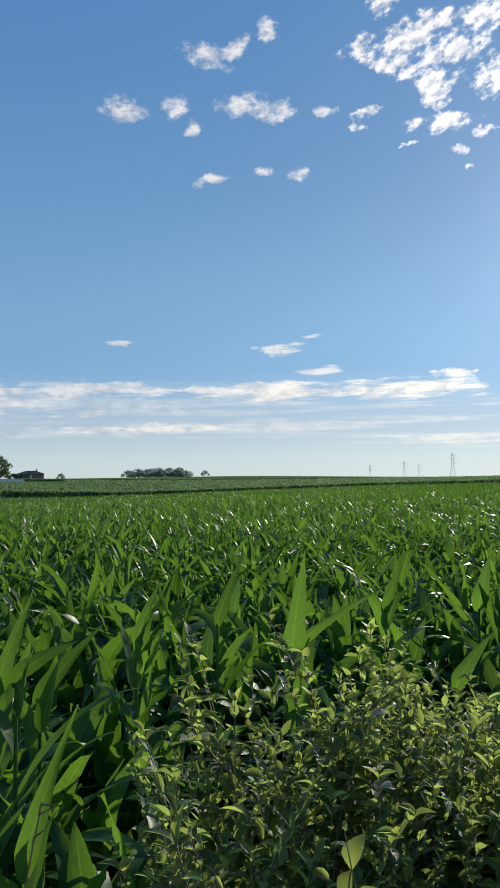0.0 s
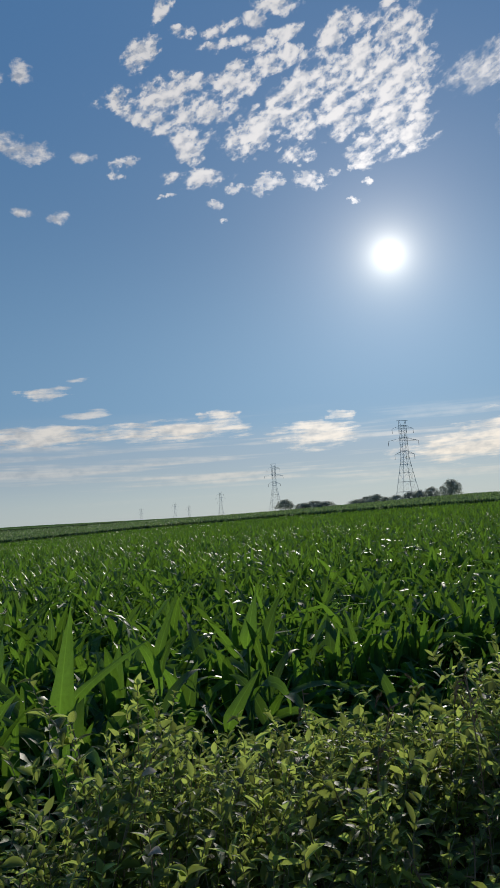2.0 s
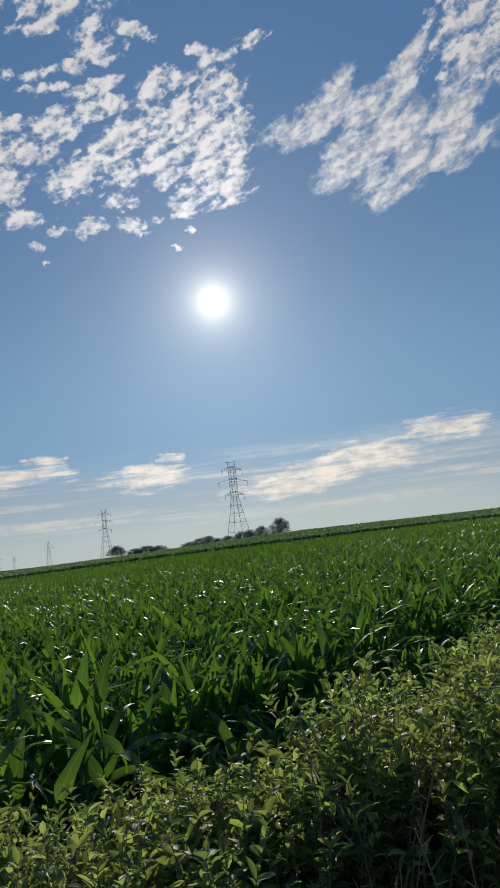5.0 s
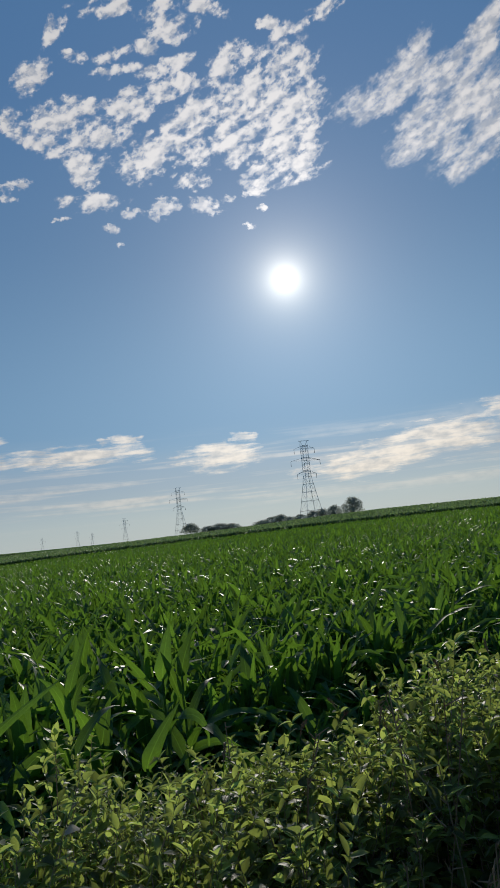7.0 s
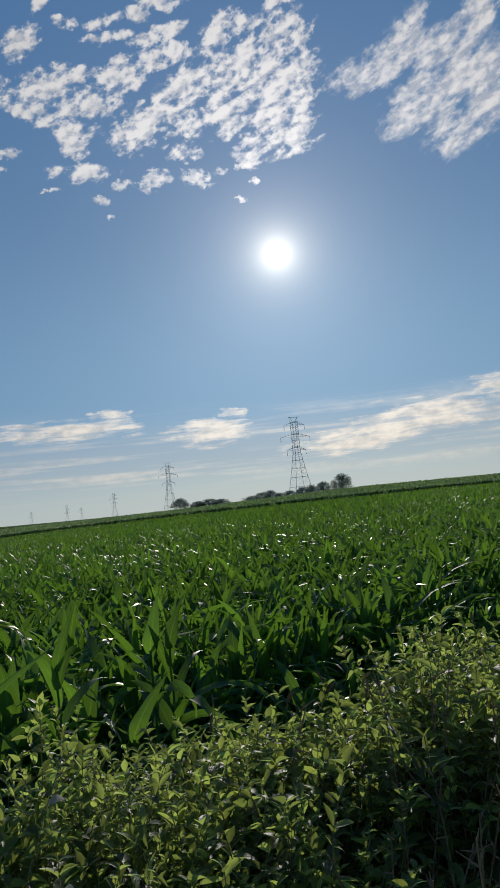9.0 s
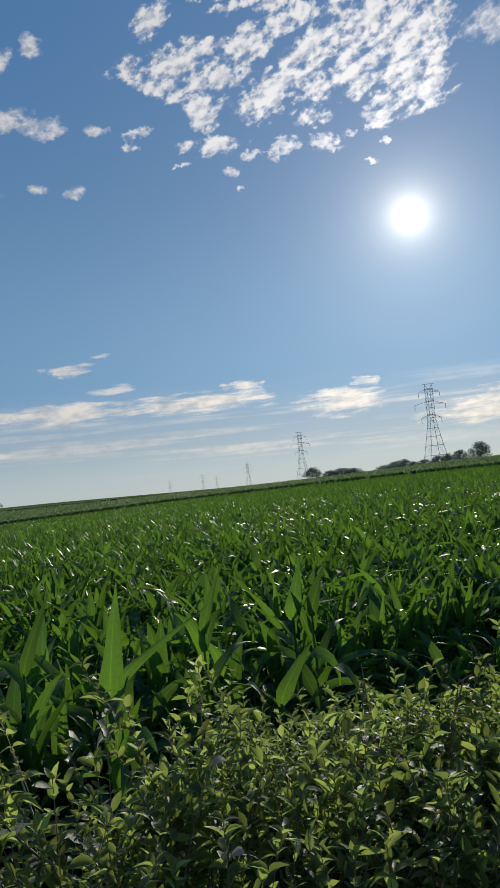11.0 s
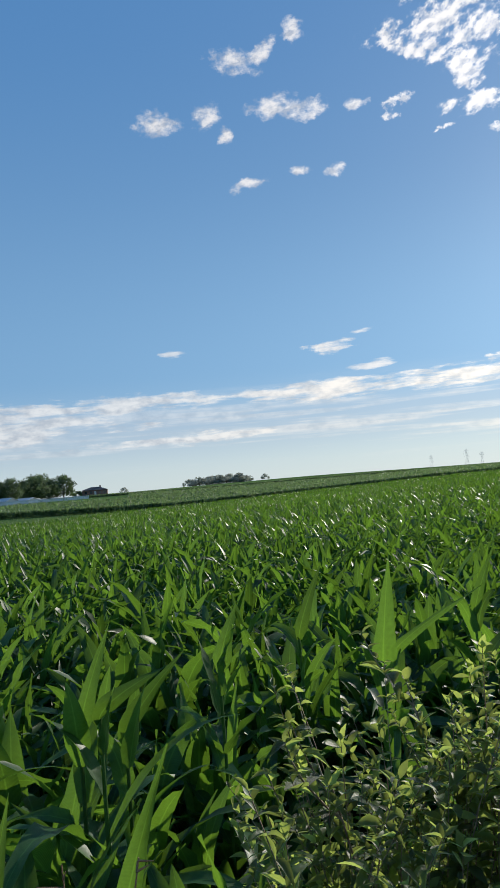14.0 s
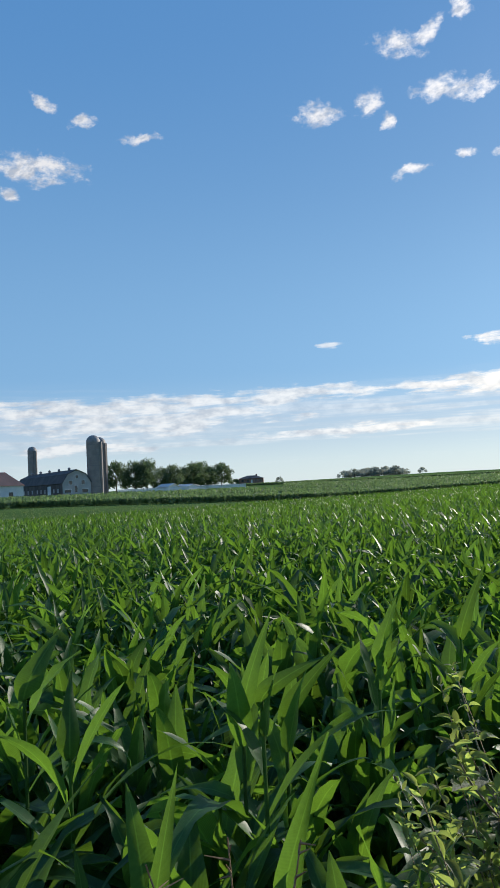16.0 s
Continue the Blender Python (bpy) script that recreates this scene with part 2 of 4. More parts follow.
# ---- materials ----
def surface(name, base, other, scale=3.0, fine_scale=40.0, rough=0.8, metal=0.0, bump=0.3, see=0.0, see_colour=None, gloss=0.5, veins=0.0, vary=0.25, down=0.0, soil=None):
    """A surface with patches of a second colour, grain, relief, piece-by-piece variation for leaves light passing through (see) and fine hairs (down), and bare soil near the origin."""
    mat = bpy.data.materials.new(name)
    mat.use_nodes = True
    g = Tree(mat.node_tree)
    g.t.nodes.clear()
    pos = g.node("ShaderNodeTexCoord").outputs["Object"]
    large = g.noise(pos, scale, 4.0)
    grain = g.noise(pos, fine_scale, 3.0)
    col = g.mix(g.step(large, 0.35, 0.68), base, other)
    if soil:
        far = g.node("ShaderNodeVectorMath", operation="LENGTH")
        g.put(far.inputs[0], pos)
        col = g.mix(g.step(g.m("MULTIPLY_ADD", large, 20.0, far.outputs["Value"]), 92.0, 112.0), g.mix(large, soil, (0.09, 0.085, 0.05)), col)
    one = g.node("ShaderNodeObjectInfo").outputs["Random"]
    isle = g.node("ShaderNodeNewGeometry").outputs["Random Per Island"]
    luck = g.m("FRACT", g.m("ADD", one, isle))
    value = g.m("MULTIPLY", g.m("ADD", 1.0 - vary, g.m("MULTIPLY", luck, 2 * vary)), g.m("ADD", 0.8, g.m("MULTIPLY", grain, 0.4)))
    height = grain
    if veins:
        uv = g.node("ShaderNodeSeparateXYZ")
        g.put(uv.inputs[0], g.node("ShaderNodeTexCoord").outputs["UV"])
        rib = g.m("SINE", g.m("MULTIPLY", uv.outputs[0], veins))
        mid = g.step(g.m("ABSOLUTE", g.m("SUBTRACT", uv.outputs[0], 0.5)), 0.06, 0.0)
        value = g.m("MULTIPLY", value, g.m("ADD", 1.0, g.m("MULTIPLY", rib, 0.14)))
        value = g.m("ADD", value, g.m("MULTIPLY", mid, 0.45))
    col = g.mix(1.0, col, g.vec(value, value, value), "MULTIPLY")
    b = g.node("ShaderNodeBump")
    b.inputs["Strength"].default_value, b.inputs["Distance"].default_value = bump, 0.003 if see else 0.02
    g.put(b.inputs["Height"], height)
    p = g.node("ShaderNodeBsdfPrincipled")
    g.put(p.inputs["Base Color"], col)
    g.put(p.inputs["Roughness"], rough)
    g.put(p.inputs["Metallic"], metal)
    p.inputs["Specular IOR Level"].default_value = gloss
    p.inputs["Sheen Weight"].default_value, p.inputs["Sheen Roughness"].default_value = down, 0.35
    g.put(p.inputs["Normal"], b.outputs[0])
    out = p.outputs[0]
    if see:
        tr = g.node("ShaderNodeBsdfTranslucent")
        g.put(tr.inputs[0], g.mix(1.0, see_colour, g.vec(value, value, value), "MULTIPLY"))
        mx = g.node("ShaderNodeMixShader")
        mx.inputs[0].default_value = see
        g.t.links.new(out, mx.inputs[1])
        g.t.links.new(tr.outputs[0], mx.inputs[2])
        out = mx.outputs[0]
    g.t.links.new(out, g.node("ShaderNodeOutputMaterial").inputs[0])
    return mat


CORN = surface("corn_leaf", (0.034, 0.090, 0.032), (0.052, 0.124, 0.040), 4, 60, 0.43, see=0.45, see_colour=(0.150, 0.292, 0.024), gloss=0.19, veins=150, bump=0.3, vary=0.3)
# distant corn, its green painted paler than the near leaves for the haze
HAZED_CROP = surface("hazed_crop_leaf", (0.075, 0.125, 0.055), (0.10, 0.155, 0.065), 0.02, 2, 0.6, see=0.42, see_colour=(0.24, 0.36, 0.12), vary=0.2)
GRASS = surface("mown_grass", (0.10, 0.15, 0.05), (0.13, 0.17, 0.06), 0.03, 2, 0.6, see=0.45, see_colour=(0.26, 0.36, 0.09), vary=0.2)
STALK = surface("corn_stalk", (0.05, 0.12, 0.025), (0.08, 0.15, 0.035), 8, 60, 0.6, gloss=0.2, see=0.3, see_colour=(0.14, 0.28, 0.03))
WEED = surface("weed_leaf", (0.045, 0.072, 0.026), (0.075, 0.11, 0.04), 12, 60, 0.5, see=0.48, see_colour=(0.47, 0.58, 0.115), gloss=0.3, vary=0.55, down=0.3, bump=0.8)
WEED_STEM = surface("weed_stem", (0.22, 0.19, 0.10), (0.26, 0.15, 0.10), 9, 80, 0.6)
DRY = surface("dry_straw", (0.30, 0.20, 0.11), (0.22, 0.13, 0.07), 9, 80, 0.8, see=0.25, see_colour=(0.4, 0.28, 0.14))
PALE_LEAF = surface("withered_leaf", (0.50, 0.42, 0.34), (0.60, 0.50, 0.42), 20, 90, 0.7, see=0.65, see_colour=(0.6, 0.5, 0.42), vary=0.1)
GROUND = surface("field_soil_and_grass", (0.075, 0.125, 0.038), (0.10, 0.155, 0.048), 0.05, 2.5, 1.0, bump=0.8, gloss=0.0, soil=(0.035, 0.030, 0.020))
TREE = surface("tree_leaf", (0.045, 0.075, 0.035), (0.065, 0.10, 0.045), 0.3, 3, 0.7, see=0.45, see_colour=(0.17, 0.25, 0.10), vary=0.35)
# leaves of the ridge trees: distance haze is mixed into this pale grey-green
HAZED_TREE = surface("hazed_tree_leaf", (0.13, 0.155, 0.13), (0.16, 0.185, 0.155), 0.3, 3, 0.8, see=0.5, see_colour=(0.46, 0.50, 0.42), vary=0.25)
BARK = surface("bark", (0.10, 0.08, 0.06), (0.14, 0.12, 0.10), 2, 12, 0.9)
CONCRETE = surface("silo_concrete", (0.24, 0.205, 0.19), (0.19, 0.165, 0.155), 0.4, 6, 0.85)
DOME = surface("galvanised_dome", (0.22, 0.21, 0.21), (0.17, 0.16, 0.165), 0.8, 8, 0.6, metal=0.1)
STEEL = surface("galvanised_steel", (0.52, 0.53, 0.54), (0.42, 0.43, 0.45), 0.3, 5, 0.6, metal=0.15)
WHITE = surface("white_boards", (0.74, 0.73, 0.71), (0.62, 0.61, 0.60), 0.3, 6, 0.7, vary=0.08)
SLATE = surface("dark_roof", (0.085, 0.080, 0.082), (0.12, 0.11, 0.11), 0.3, 5, 0.95, gloss=0.15, vary=0.1)
GREY = surface("weathered_boards", (0.42, 0.40, 0.39), (0.33, 0.31, 0.30), 0.3, 6, 0.8, vary=0.08)
RUST = surface("red_brown_roof", (0.62, 0.25, 0.16), (0.52, 0.21, 0.13), 0.3, 5, 0.7, vary=0.1)
GLASS = surface("window_glass", (0.03, 0.035, 0.04), (0.04, 0.045, 0.05), 1, 5, 0.1, bump=0.0, gloss=0.8)
DARK_WOOD = surface("dark_weathered_boards", (0.10, 0.085, 0.08), (0.15, 0.13, 0.12), 0.4, 6, 0.9, gloss=0.1)
BRICK = surface("house_brick", (0.22, 0.12, 0.09), (0.26, 0.15, 0.11), 0.5, 6, 0.85)


# ---- builders ----
def mesh_of(name, verts, faces, mat, uv=None, smooth=True):
    """A mesh from arrays; faces is an (n, 4) array of quads."""
    me = bpy.data.meshes.new(name)
    verts, faces = np.asarray(verts, np.float32), np.asarray(faces, np.int32)
    me.vertices.add(len(verts))
    me.vertices.foreach_set("co", verts.ravel())
    me.loops.add(faces.size)
    me.loops.foreach_set("vertex_index", faces.ravel())
    me.polygons.add(len(faces))
    me.polygons.foreach_set("loop_start", np.arange(len(faces), dtype=np.int32) * faces.shape[1])
    me.polygons.foreach_set("use_smooth", np.full(len(faces), smooth))
    if uv is not None:
        layer = me.uv_layers.new(name="UVMap")
        layer.data.foreach_set("uv", np.asarray(uv, np.float32)[faces.ravel()].ravel())
    me.materials.append(mat)
    me.update(calc_edges=True)
    me.validate()
    return me


def part(name, shape, mat, parent, label=""):
    """Links a bmesh or a mesh as one object under parent."""
    if isinstance(shape, bmesh.types.BMesh):
        me = bpy.data.meshes.new(name)
        shape.to_mesh(me)
        shape.free()
        me.materials.append(mat)
        shape = me
    ob = new(name, shape)
    ob.parent = parent
    return tagged(ob, label)


def thing(name, label, category, at=None, group="", kind=""):
    ob = new(name)
    if at is not None:
        ob.matrix_basis = at
    return tagged(ob, label, category, group, kind)


def beam(bm, a, b, r, sides=4, r2=None):
    """A tapered bar from a to b."""
    a, b = Vector(a), Vector(b)
    d = b - a
    m = Matrix.Translation((a + b) / 2) @ d.to_track_quat("Z", "Y").to_matrix().to_4x4()
    bmesh.ops.create_cone(bm, cap_ends=True, segments=sides, radius1=r, radius2=r if r2 is None else r2, depth=d.length, matrix=m)


def block(bm, x0, x1, y0, y1, z0, z1):
    m = Matrix.Translation(((x0 + x1) / 2, (y0 + y1) / 2, (z0 + z1) / 2)) @ Matrix.Diagonal((x1 - x0, y1 - y0, z1 - z0, 1))
    bmesh.ops.create_cube(bm, size=1, matrix=m)


def prism(outline, depth):
    """The outline (x, z), counter-clockwise seen from -y, as a body from y = 0 to depth."""
    bm = bmesh.new()
    f = [bm.verts.new((x, 0, z)) for x, z in outline]
    k = [bm.verts.new((x, depth, z)) for x, z in outline]
    bm.faces.new(f)
    bm.faces.new(k[::-1])
    for i in range(len(f)):
        j = (i + 1) % len(f)
        bm.faces.new((f[j], f[i], k[i], k[j]))
    bmesh.ops.recalc_face_normals(bm, faces=bm.faces)
    return bm


def polar(a, d):
    return d * math.sin(radians(a)), d * math.cos(radians(a))


# ---- ground: heights by direction and distance ----
G_AZ = [-35, -20, -10, 0, 10, 20, 33, 46]
G_D = [0, 12, 60, 115, 160, 210, 270, 450, 700, 1500, 5000]
G_Z = [
    [0, 0, -1.7, -2.6, 0.3, 0.6, 1.0, 1.6, 2.0, 2, 0],
    [0, 0, -1.4, -2.8, -0.9, 0.1, 1.2, 2.4, 2.8, 2, 0],
    [0, 0, -1.2, -2.6, -2.2, -0.9, 0.3, 2.6, 4.3, 3, 0],
    [0, 0, -0.9, -1.8, -1.4, -0.6, 0.3, 3.0, 5.7, 4, 0],
    [0, 0, -0.5, -1.0, -0.4, 0.2, 0.8, 2.8, 4.0, 4, 0],
    [0, 0, -0.2, -0.6, 0.2, 0.8, 1.5, 2.9, 3.0, 4, 0],
    [0, 0, 0.0, 0.2, 1.2, 2.8, 3.2, 3.5, 3.0, 4, 0],
    [0, 0, 0.0, 0.2, 1.0, 2.2, 2.6, 2.5, 2.0, 2, 0],
]
NA, ND = 181, 140
grid_az = np.linspace(-180, 180, NA)
grid_d = np.concatenate([[0.0], 0.8 * (5000 / 0.8) ** (np.arange(ND - 1) / (ND - 2))])
table = np.array([np.interp(grid_d, G_D, row) for row in G_Z])
heights = np.array([np.interp(grid_az, G_AZ, table[:, j]) for j in range(ND)]).T
fade = np.clip((np.abs(grid_az) - 70) / 60, 0, 1)[:, None]
heights = heights * (1 - fade) + 0.25 * np.clip((grid_d - 12) / 48, 0, 1)[None]
for _ in range(3):
    heights[1:-1] = (heights[:-2] + 2 * heights[1:-1] + heights[2:]) / 4
    heights[:, 1:-1] = (heights[:, :-2] + 2 * heights[:, 1:-1] + heights[:, 2:]) / 4


def ground_z(x, y):
    x, y = np.asarray(x, float), np.asarray(y, float)
    a, d = np.degrees(np.arctan2(x, y)), np.hypot(x, y)
    i = np.clip((a + 180) / 360 * (NA - 1), 0, NA - 1.001)
    j = np.clip(np.interp(d, grid_d, np.arange(ND)), 0, ND - 1.001)
    i0, j0 = i.astype(int), j.astype(int)
    u, v = i - i0, j - j0
    return (heights[i0, j0] * (1 - u) + heights[i0 + 1, j0] * u) * (1 - v) + (heights[i0, j0 + 1] * (1 - u) + heights[i0 + 1, j0 + 1] * u) * v


def at_ground(a, d, turn=0.0, sink=0.0):
    x, y = polar(a, d)
    return pose(x, y, float(ground_z(x, y)) - sink, 0, 0, turn)


aa, dd = np.meshgrid(np.radians(grid_az), grid_d, indexing="ij")
gv = np.stack([dd * np.sin(aa), dd * np.cos(aa), heights], -1).reshape(-1, 3)
idx = np.arange(NA * ND).reshape(NA, ND)
gf = np.stack([idx[:-1, :-1], idx[1:, :-1], idx[1:, 1:], idx[:-1, 1:]], -1).reshape(-1, 4)
ground = new("ground", mesh_of("ground", gv, gf[:, ::-1], GROUND))
tagged(ground, "rolling farmland with grass strips and green crops", "ground", kind="structure")

# ---- corn ----
EDGE_U, EDGE_N = np.array([0.85, 0.527]), np.array([-0.527, 0.85])
# the corn rows, and where the crop begins: close to the road on one side, further back behind the weeds
ROW_U, ROW_N, ROW_C = np.array([0.915, 0.403]), np.array([-0.403, 0.915]), 1.55
rng = np.random.default_rng(7)


def leaf_arrays(length, width, th0, th1, segs, fold=0.25, twist=0.0, wave=0.0, across=3):
    """A blade that leaves the stalk along +x: th0 and th1 are its angles from upright at base and tip."""
    s = np.linspace(0, 1, segs + 1)
    th = np.radians(th0 + (th1 - th0) * s ** 1.5)
    step_len = length / segs
    mid = (th[1:] + th[:-1]) / 2
    x = np.concatenate([[0], np.cumsum(np.sin(mid))]) * step_len
    z = np.concatenate([[0], np.cumsum(np.cos(mid))]) * step_len
    half = width / 2 * np.clip(np.minimum(0.45 + 2.2 * s, 1.0), 0, 1) * np.clip(1 - s ** 2.0, 0, 1) ** 0.9
    half[-1] = width * 0.01
    normal = np.stack([-np.cos(th), 0 * th, np.sin(th)], -1)
    side = np.stack([0 * th, np.ones_like(th), 0 * th], -1)
    tw = np.radians(twist) * s
    rolled = side * np.cos(tw)[:, None] + normal * np.sin(tw)[:, None]
    nrm = normal * np.cos(tw)[:, None] - side * np.sin(tw)[:, None]
    spine = np.stack([x, 0 * x, z], -1)
    spine[:, 1] += 0.5 * wave * length * s ** 2
    ripple = (wave * width * np.sin(s * 17))[:, None]
    left = spine - rolled * half[:, None] + nrm * ((fold * half)[:, None] + ripple)
    right = spine + rolled * half[:, None] + nrm * ((fold * half)[:, None] - ripple)
    cols = [left, spine, right] if across == 3 else [left, right]
    v = np.stack(cols, 1).reshape(-1, 3)
    n = len(cols)
    k = np.arange(segs)[:, None] * n + np.arange(n - 1)[None]
    f = np.stack([k, k + 1, k + n + 1, k + n], -1).reshape(-1, 4)
    uv = np.stack([np.tile(np.linspace(0, 1, n), segs + 1), np.repeat(s, n)], -1)
    return v, f, uv


def turned(v, ang, lift, off=0.0):
    c, q = math.cos(ang), math.sin(ang)
    return np.stack([v[:, 0] * c - v[:, 1] * q + off * c, v[:, 0] * q + v[:, 1] * c + off * q, v[:, 2] + lift], -1)


def corn_leaves(r, segs, count, across=3, widen=1.0):
    """The blades of one plant, lowest first; the last three stand upright in the whorl."""
    ang, out = r.uniform(0, 6.28), []
    for i in range(count):
        q = i / max(count - 1, 1)
        ang += math.pi + r.normal(0, 0.5)
        if i >= count - (3 if count < 10 else 4):
            length, th0, th1 = r.uniform(0.30, 0.54), r.uniform(3, 22), r.uniform(18, 100)
        else:
            length = (0.46 + 0.30 * math.sin(math.pi * (0.15 + 0.7 * q))) * r.uniform(0.8, 1.2)
            th0, th1 = 40 - 16 * q + r.normal(0, 9), 138 - 36 * q + r.normal(0, 28)
        v, f, uv = leaf_arrays(length, 0.090 * widen * r.uniform(0.7, 1.25), th0, th1, segs, 0.30, r.normal(0, 38), r.normal(0, 0.10) if segs > 4 else 0, across)
        out.append((turned(v, ang, 0.10 + 0.62 * q ** 0.75, 0.012), f, uv))
    return out


def joined(pieces):
    vs, fs, us, n = [], [], [], 0
    for v, f, uv in pieces:
        vs.append(v), fs.append(f + n), us.append(uv)
        n += len(v)
    return np.concatenate(vs), np.concatenate(fs), np.concatenate(us)


def scatter(kinds, xs, ys, scales, turns, zs):
    """Many plants in one set of arrays."""
    vs, fs, us, n = [], [], [], 0
    pick = rng.integers(0, len(kinds), len(xs))
    for k, (v, f, uv) in enumerate(kinds):
        m = np.nonzero(pick == k)[0]
        if not len(m):
            continue
        c, q, sc = np.cos(turns[m])[:, None], np.sin(turns[m])[:, None], scales[m][:, None]
        p = np.stack([(v[None, :, 0] * c - v[None, :, 1] * q) * sc + xs[m][:, None], (v[None, :, 0] * q + v[None, :, 1] * c) * sc + ys[m][:, None],
                      v[None, :, 2] * sc + zs[m][:, None]], -1).reshape(-1, 3)
        vs.append(p)
        fs.append((f[None] + (np.arange(len(m)) * len(v))[:, None, None]).reshape(-1, 4) + n)
        us.append(np.tile(uv, (len(m), 1)))
        n += len(p)
    return np.concatenate(vs), np.concatenate(fs), np.concatenate(us)


def row_places(dmax, row=0.76, gap=0.14, jitter=0.03):
    """Plants in rows along the field's edge."""
    k = np.arange(int(dmax / row) + 2)
    j = np.arange(-int(dmax / gap), int(dmax / gap))
    kk, jj = np.meshgrid(k, j, indexing="ij")
    c = ROW_C + kk.ravel() * row + rng.normal(0, jitter, kk.size)
    q = jj.ravel() * gap + rng.normal(0, jitter, kk.size)
    p = c[:, None] * ROW_N + q[:, None] * ROW_U
    return p[:, 0], p[:, 1]


FIELD_AZ = [-70, -35, -20, -10, 0, 10, 20, 33, 75]
FIELD_END = [105, 112, 125, 148, 155, 155, 150, 125, 120]
NEXT_START = [150, 150, 150, 158, 166, 170, 165, 135, 130]


def sector(x, y, lo, hi, left=-50, right=60):
    a, d = np.degrees(np.arctan2(x, y)), np.hypot(x, y)
    return (d >= lo) & (d < hi) & (a > left) & (a < right)


def field_mask(x, y):
    a, d = np.degrees(np.arctan2(x, y)), np.hypot(x, y)
    return d < np.interp(a, FIELD_AZ, FIELD_END)


def corn_size(x, y):
    """Plants at the open edge behind the weeds stay smaller than those inside the crop."""
    inside = y - 0.44 * x - 3.25
    return np.where(x > -0.3, np.interp(inside, [0, 0.3, 0.6, 1.0], [0.62, 0.7, 0.9, 1.0]), 1.0)


def corn_stuff(name, label, kinds, x, y, grow=(0.8, 1.14), mat=CORN):
    v, f, uv = scatter(kinds, x, y, rng.uniform(*grow, len(x)) * corn_size(x, y), rng.uniform(0, 6.28, len(x)), ground_z(x, y))
    ob = new(name, mesh_of(name, v, f, mat, uv))
    return tagged(ob, label, "corn field", kind="stuff")


NEAR = 6.0
px, py = row_places(14, 0.56, 0.15)
keep = sector(px, py, 1.55, 14, -60, 68) & (py > np.interp(px, [-0.6, -0.1], [0, 3.25]) + 0.44 * np.maximum(px, 0))
px, py = px[keep], py[keep]
# blades that stand out at the field's edge: foot and tip as direction and elevation, breadth, distance
BLADES = [
    (3.3, -11.1, 4.2, -5.2, 0.103, 3.0), (5.1, -11.1, 10.5, -7.8, 0.050, 3.2), (15.8, -13.7, 18.0, -10.8, 0.076, 3.2), (-2.1, -9.3, -0.4, -5.5, 0.070, 3.8),
    (-8.3, -11.0, -7.0, -7.8, 0.085, 3.1), (-16.3, -13.2, -12.4, -11.4, 0.062, 2.4), (-18.2, -13.1, -16.2, -8.1, 0.065, 2.5), (10.6, -8.4, 12.0, -5.1, 0.065, 4.2),
    (-14.7, -14.3, -11.1, -10.6, 0.07, 2.6), (-16.1, -23.9, -12.9, -16.1, 0.067, 1.95), (-33.1, -11.5, -30.9, -8.5, 0.10, 2.9), (-30.7, -15.3, -30.5, -11.4, 0.086, 2.7),
    (17.1, -8.2, 17.8, -5.3, 0.105, 4.4), (18.6, -8.2, 19.7, -5.7, 0.09, 4.4), (-25.2, -24.2, -23.5, -17.5, 0.061, 2.0),
]
pa, pd = np.degrees(np.arctan2(px, py)), np.hypot(px, py)
clear = np.ones(len(px), bool)
for ab, eb, at_, et, wd, d in BLADES:
    clear &= ~((np.abs(pa - (ab + at_) / 2) < 26 * 0.16 / d * 0.8) & (pd > d - 0.6) & (pd < d + 0.06))
px, py = px[clear], py[clear]
near = sector(px, py, 0, NEAR, -48, 62)
order = np.argsort(np.hypot(px, py) + (~near) * 1e6)
near_ids = order[: min(int(near.sum()), 165)]
rest = np.setdiff1d(np.arange(len(px)), near_ids)
corn_stuff("corn_crop", "dense waist-high green corn plants in rows", [joined(corn_leaves(rng, 5, 13, 3, 1.0)) for _ in range(8)], px[rest], py[rest])
px2, py2 = row_places(42, 0.76, 0.18)
keep = sector(px2, py2, 14, 42, -46, 58)
corn_stuff("corn_crop", "dense green corn plants further into the field", [joined(corn_leaves(rng, 3, 11, 2, 0.92)) for _ in range(8)], px2[keep], py2[keep])
px3, py3 = row_places(160, 0.76, 0.40, 0.06)
keep = sector(px3, py3, 42, 160) & field_mask(px3, py3)
corn_stuff("corn_crop", "distant part of the green corn field", [joined(corn_leaves(rng, 2, 7, 2, 1.35)[1:]) for _ in range(8)], px3[keep], py3[keep])

# the second field, beyond the grass
n2 = 30000
a2, d2 = rng.uniform(-50, 60, n2), np.sqrt(rng.uniform(128 ** 2, 300 ** 2, n2))
near_edge = np.interp(a2, FIELD_AZ, NEXT_START)
x2, y2 = d2 * np.sin(np.radians(a2)), d2 * np.cos(np.radians(a2))
keep = (d2 > near_edge) & ~((a2 < -14) & (d2 > 225))
corn_stuff("corn_crop", "second corn field beyond a grass strip", [joined(corn_leaves(rng, 2, 5, 2, 4.2)) for _ in range(6)], x2[keep], y2[keep], (1.05, 1.3), HAZED_CROP)
na = 6000
ae = rng.uniform(-50, 60, na)
de = np.interp(ae, FIELD_AZ, NEXT_START) + rng.uniform(0, 2.5, na)
corn_stuff("corn_edge", "dark edge row of the second corn field", [joined(corn_leaves(rng, 2, 6, 2, 2.4)) for _ in range(6)], de * np.sin(np.radians(ae)), de * np.cos(np.radians(ae)), (1.25, 1.5), HAZED_CROP)
na = 2200
ae = rng.uniform(-17, 8, na)
de = 335 + 0.6 * ae + rng.uniform(0, 3, na)
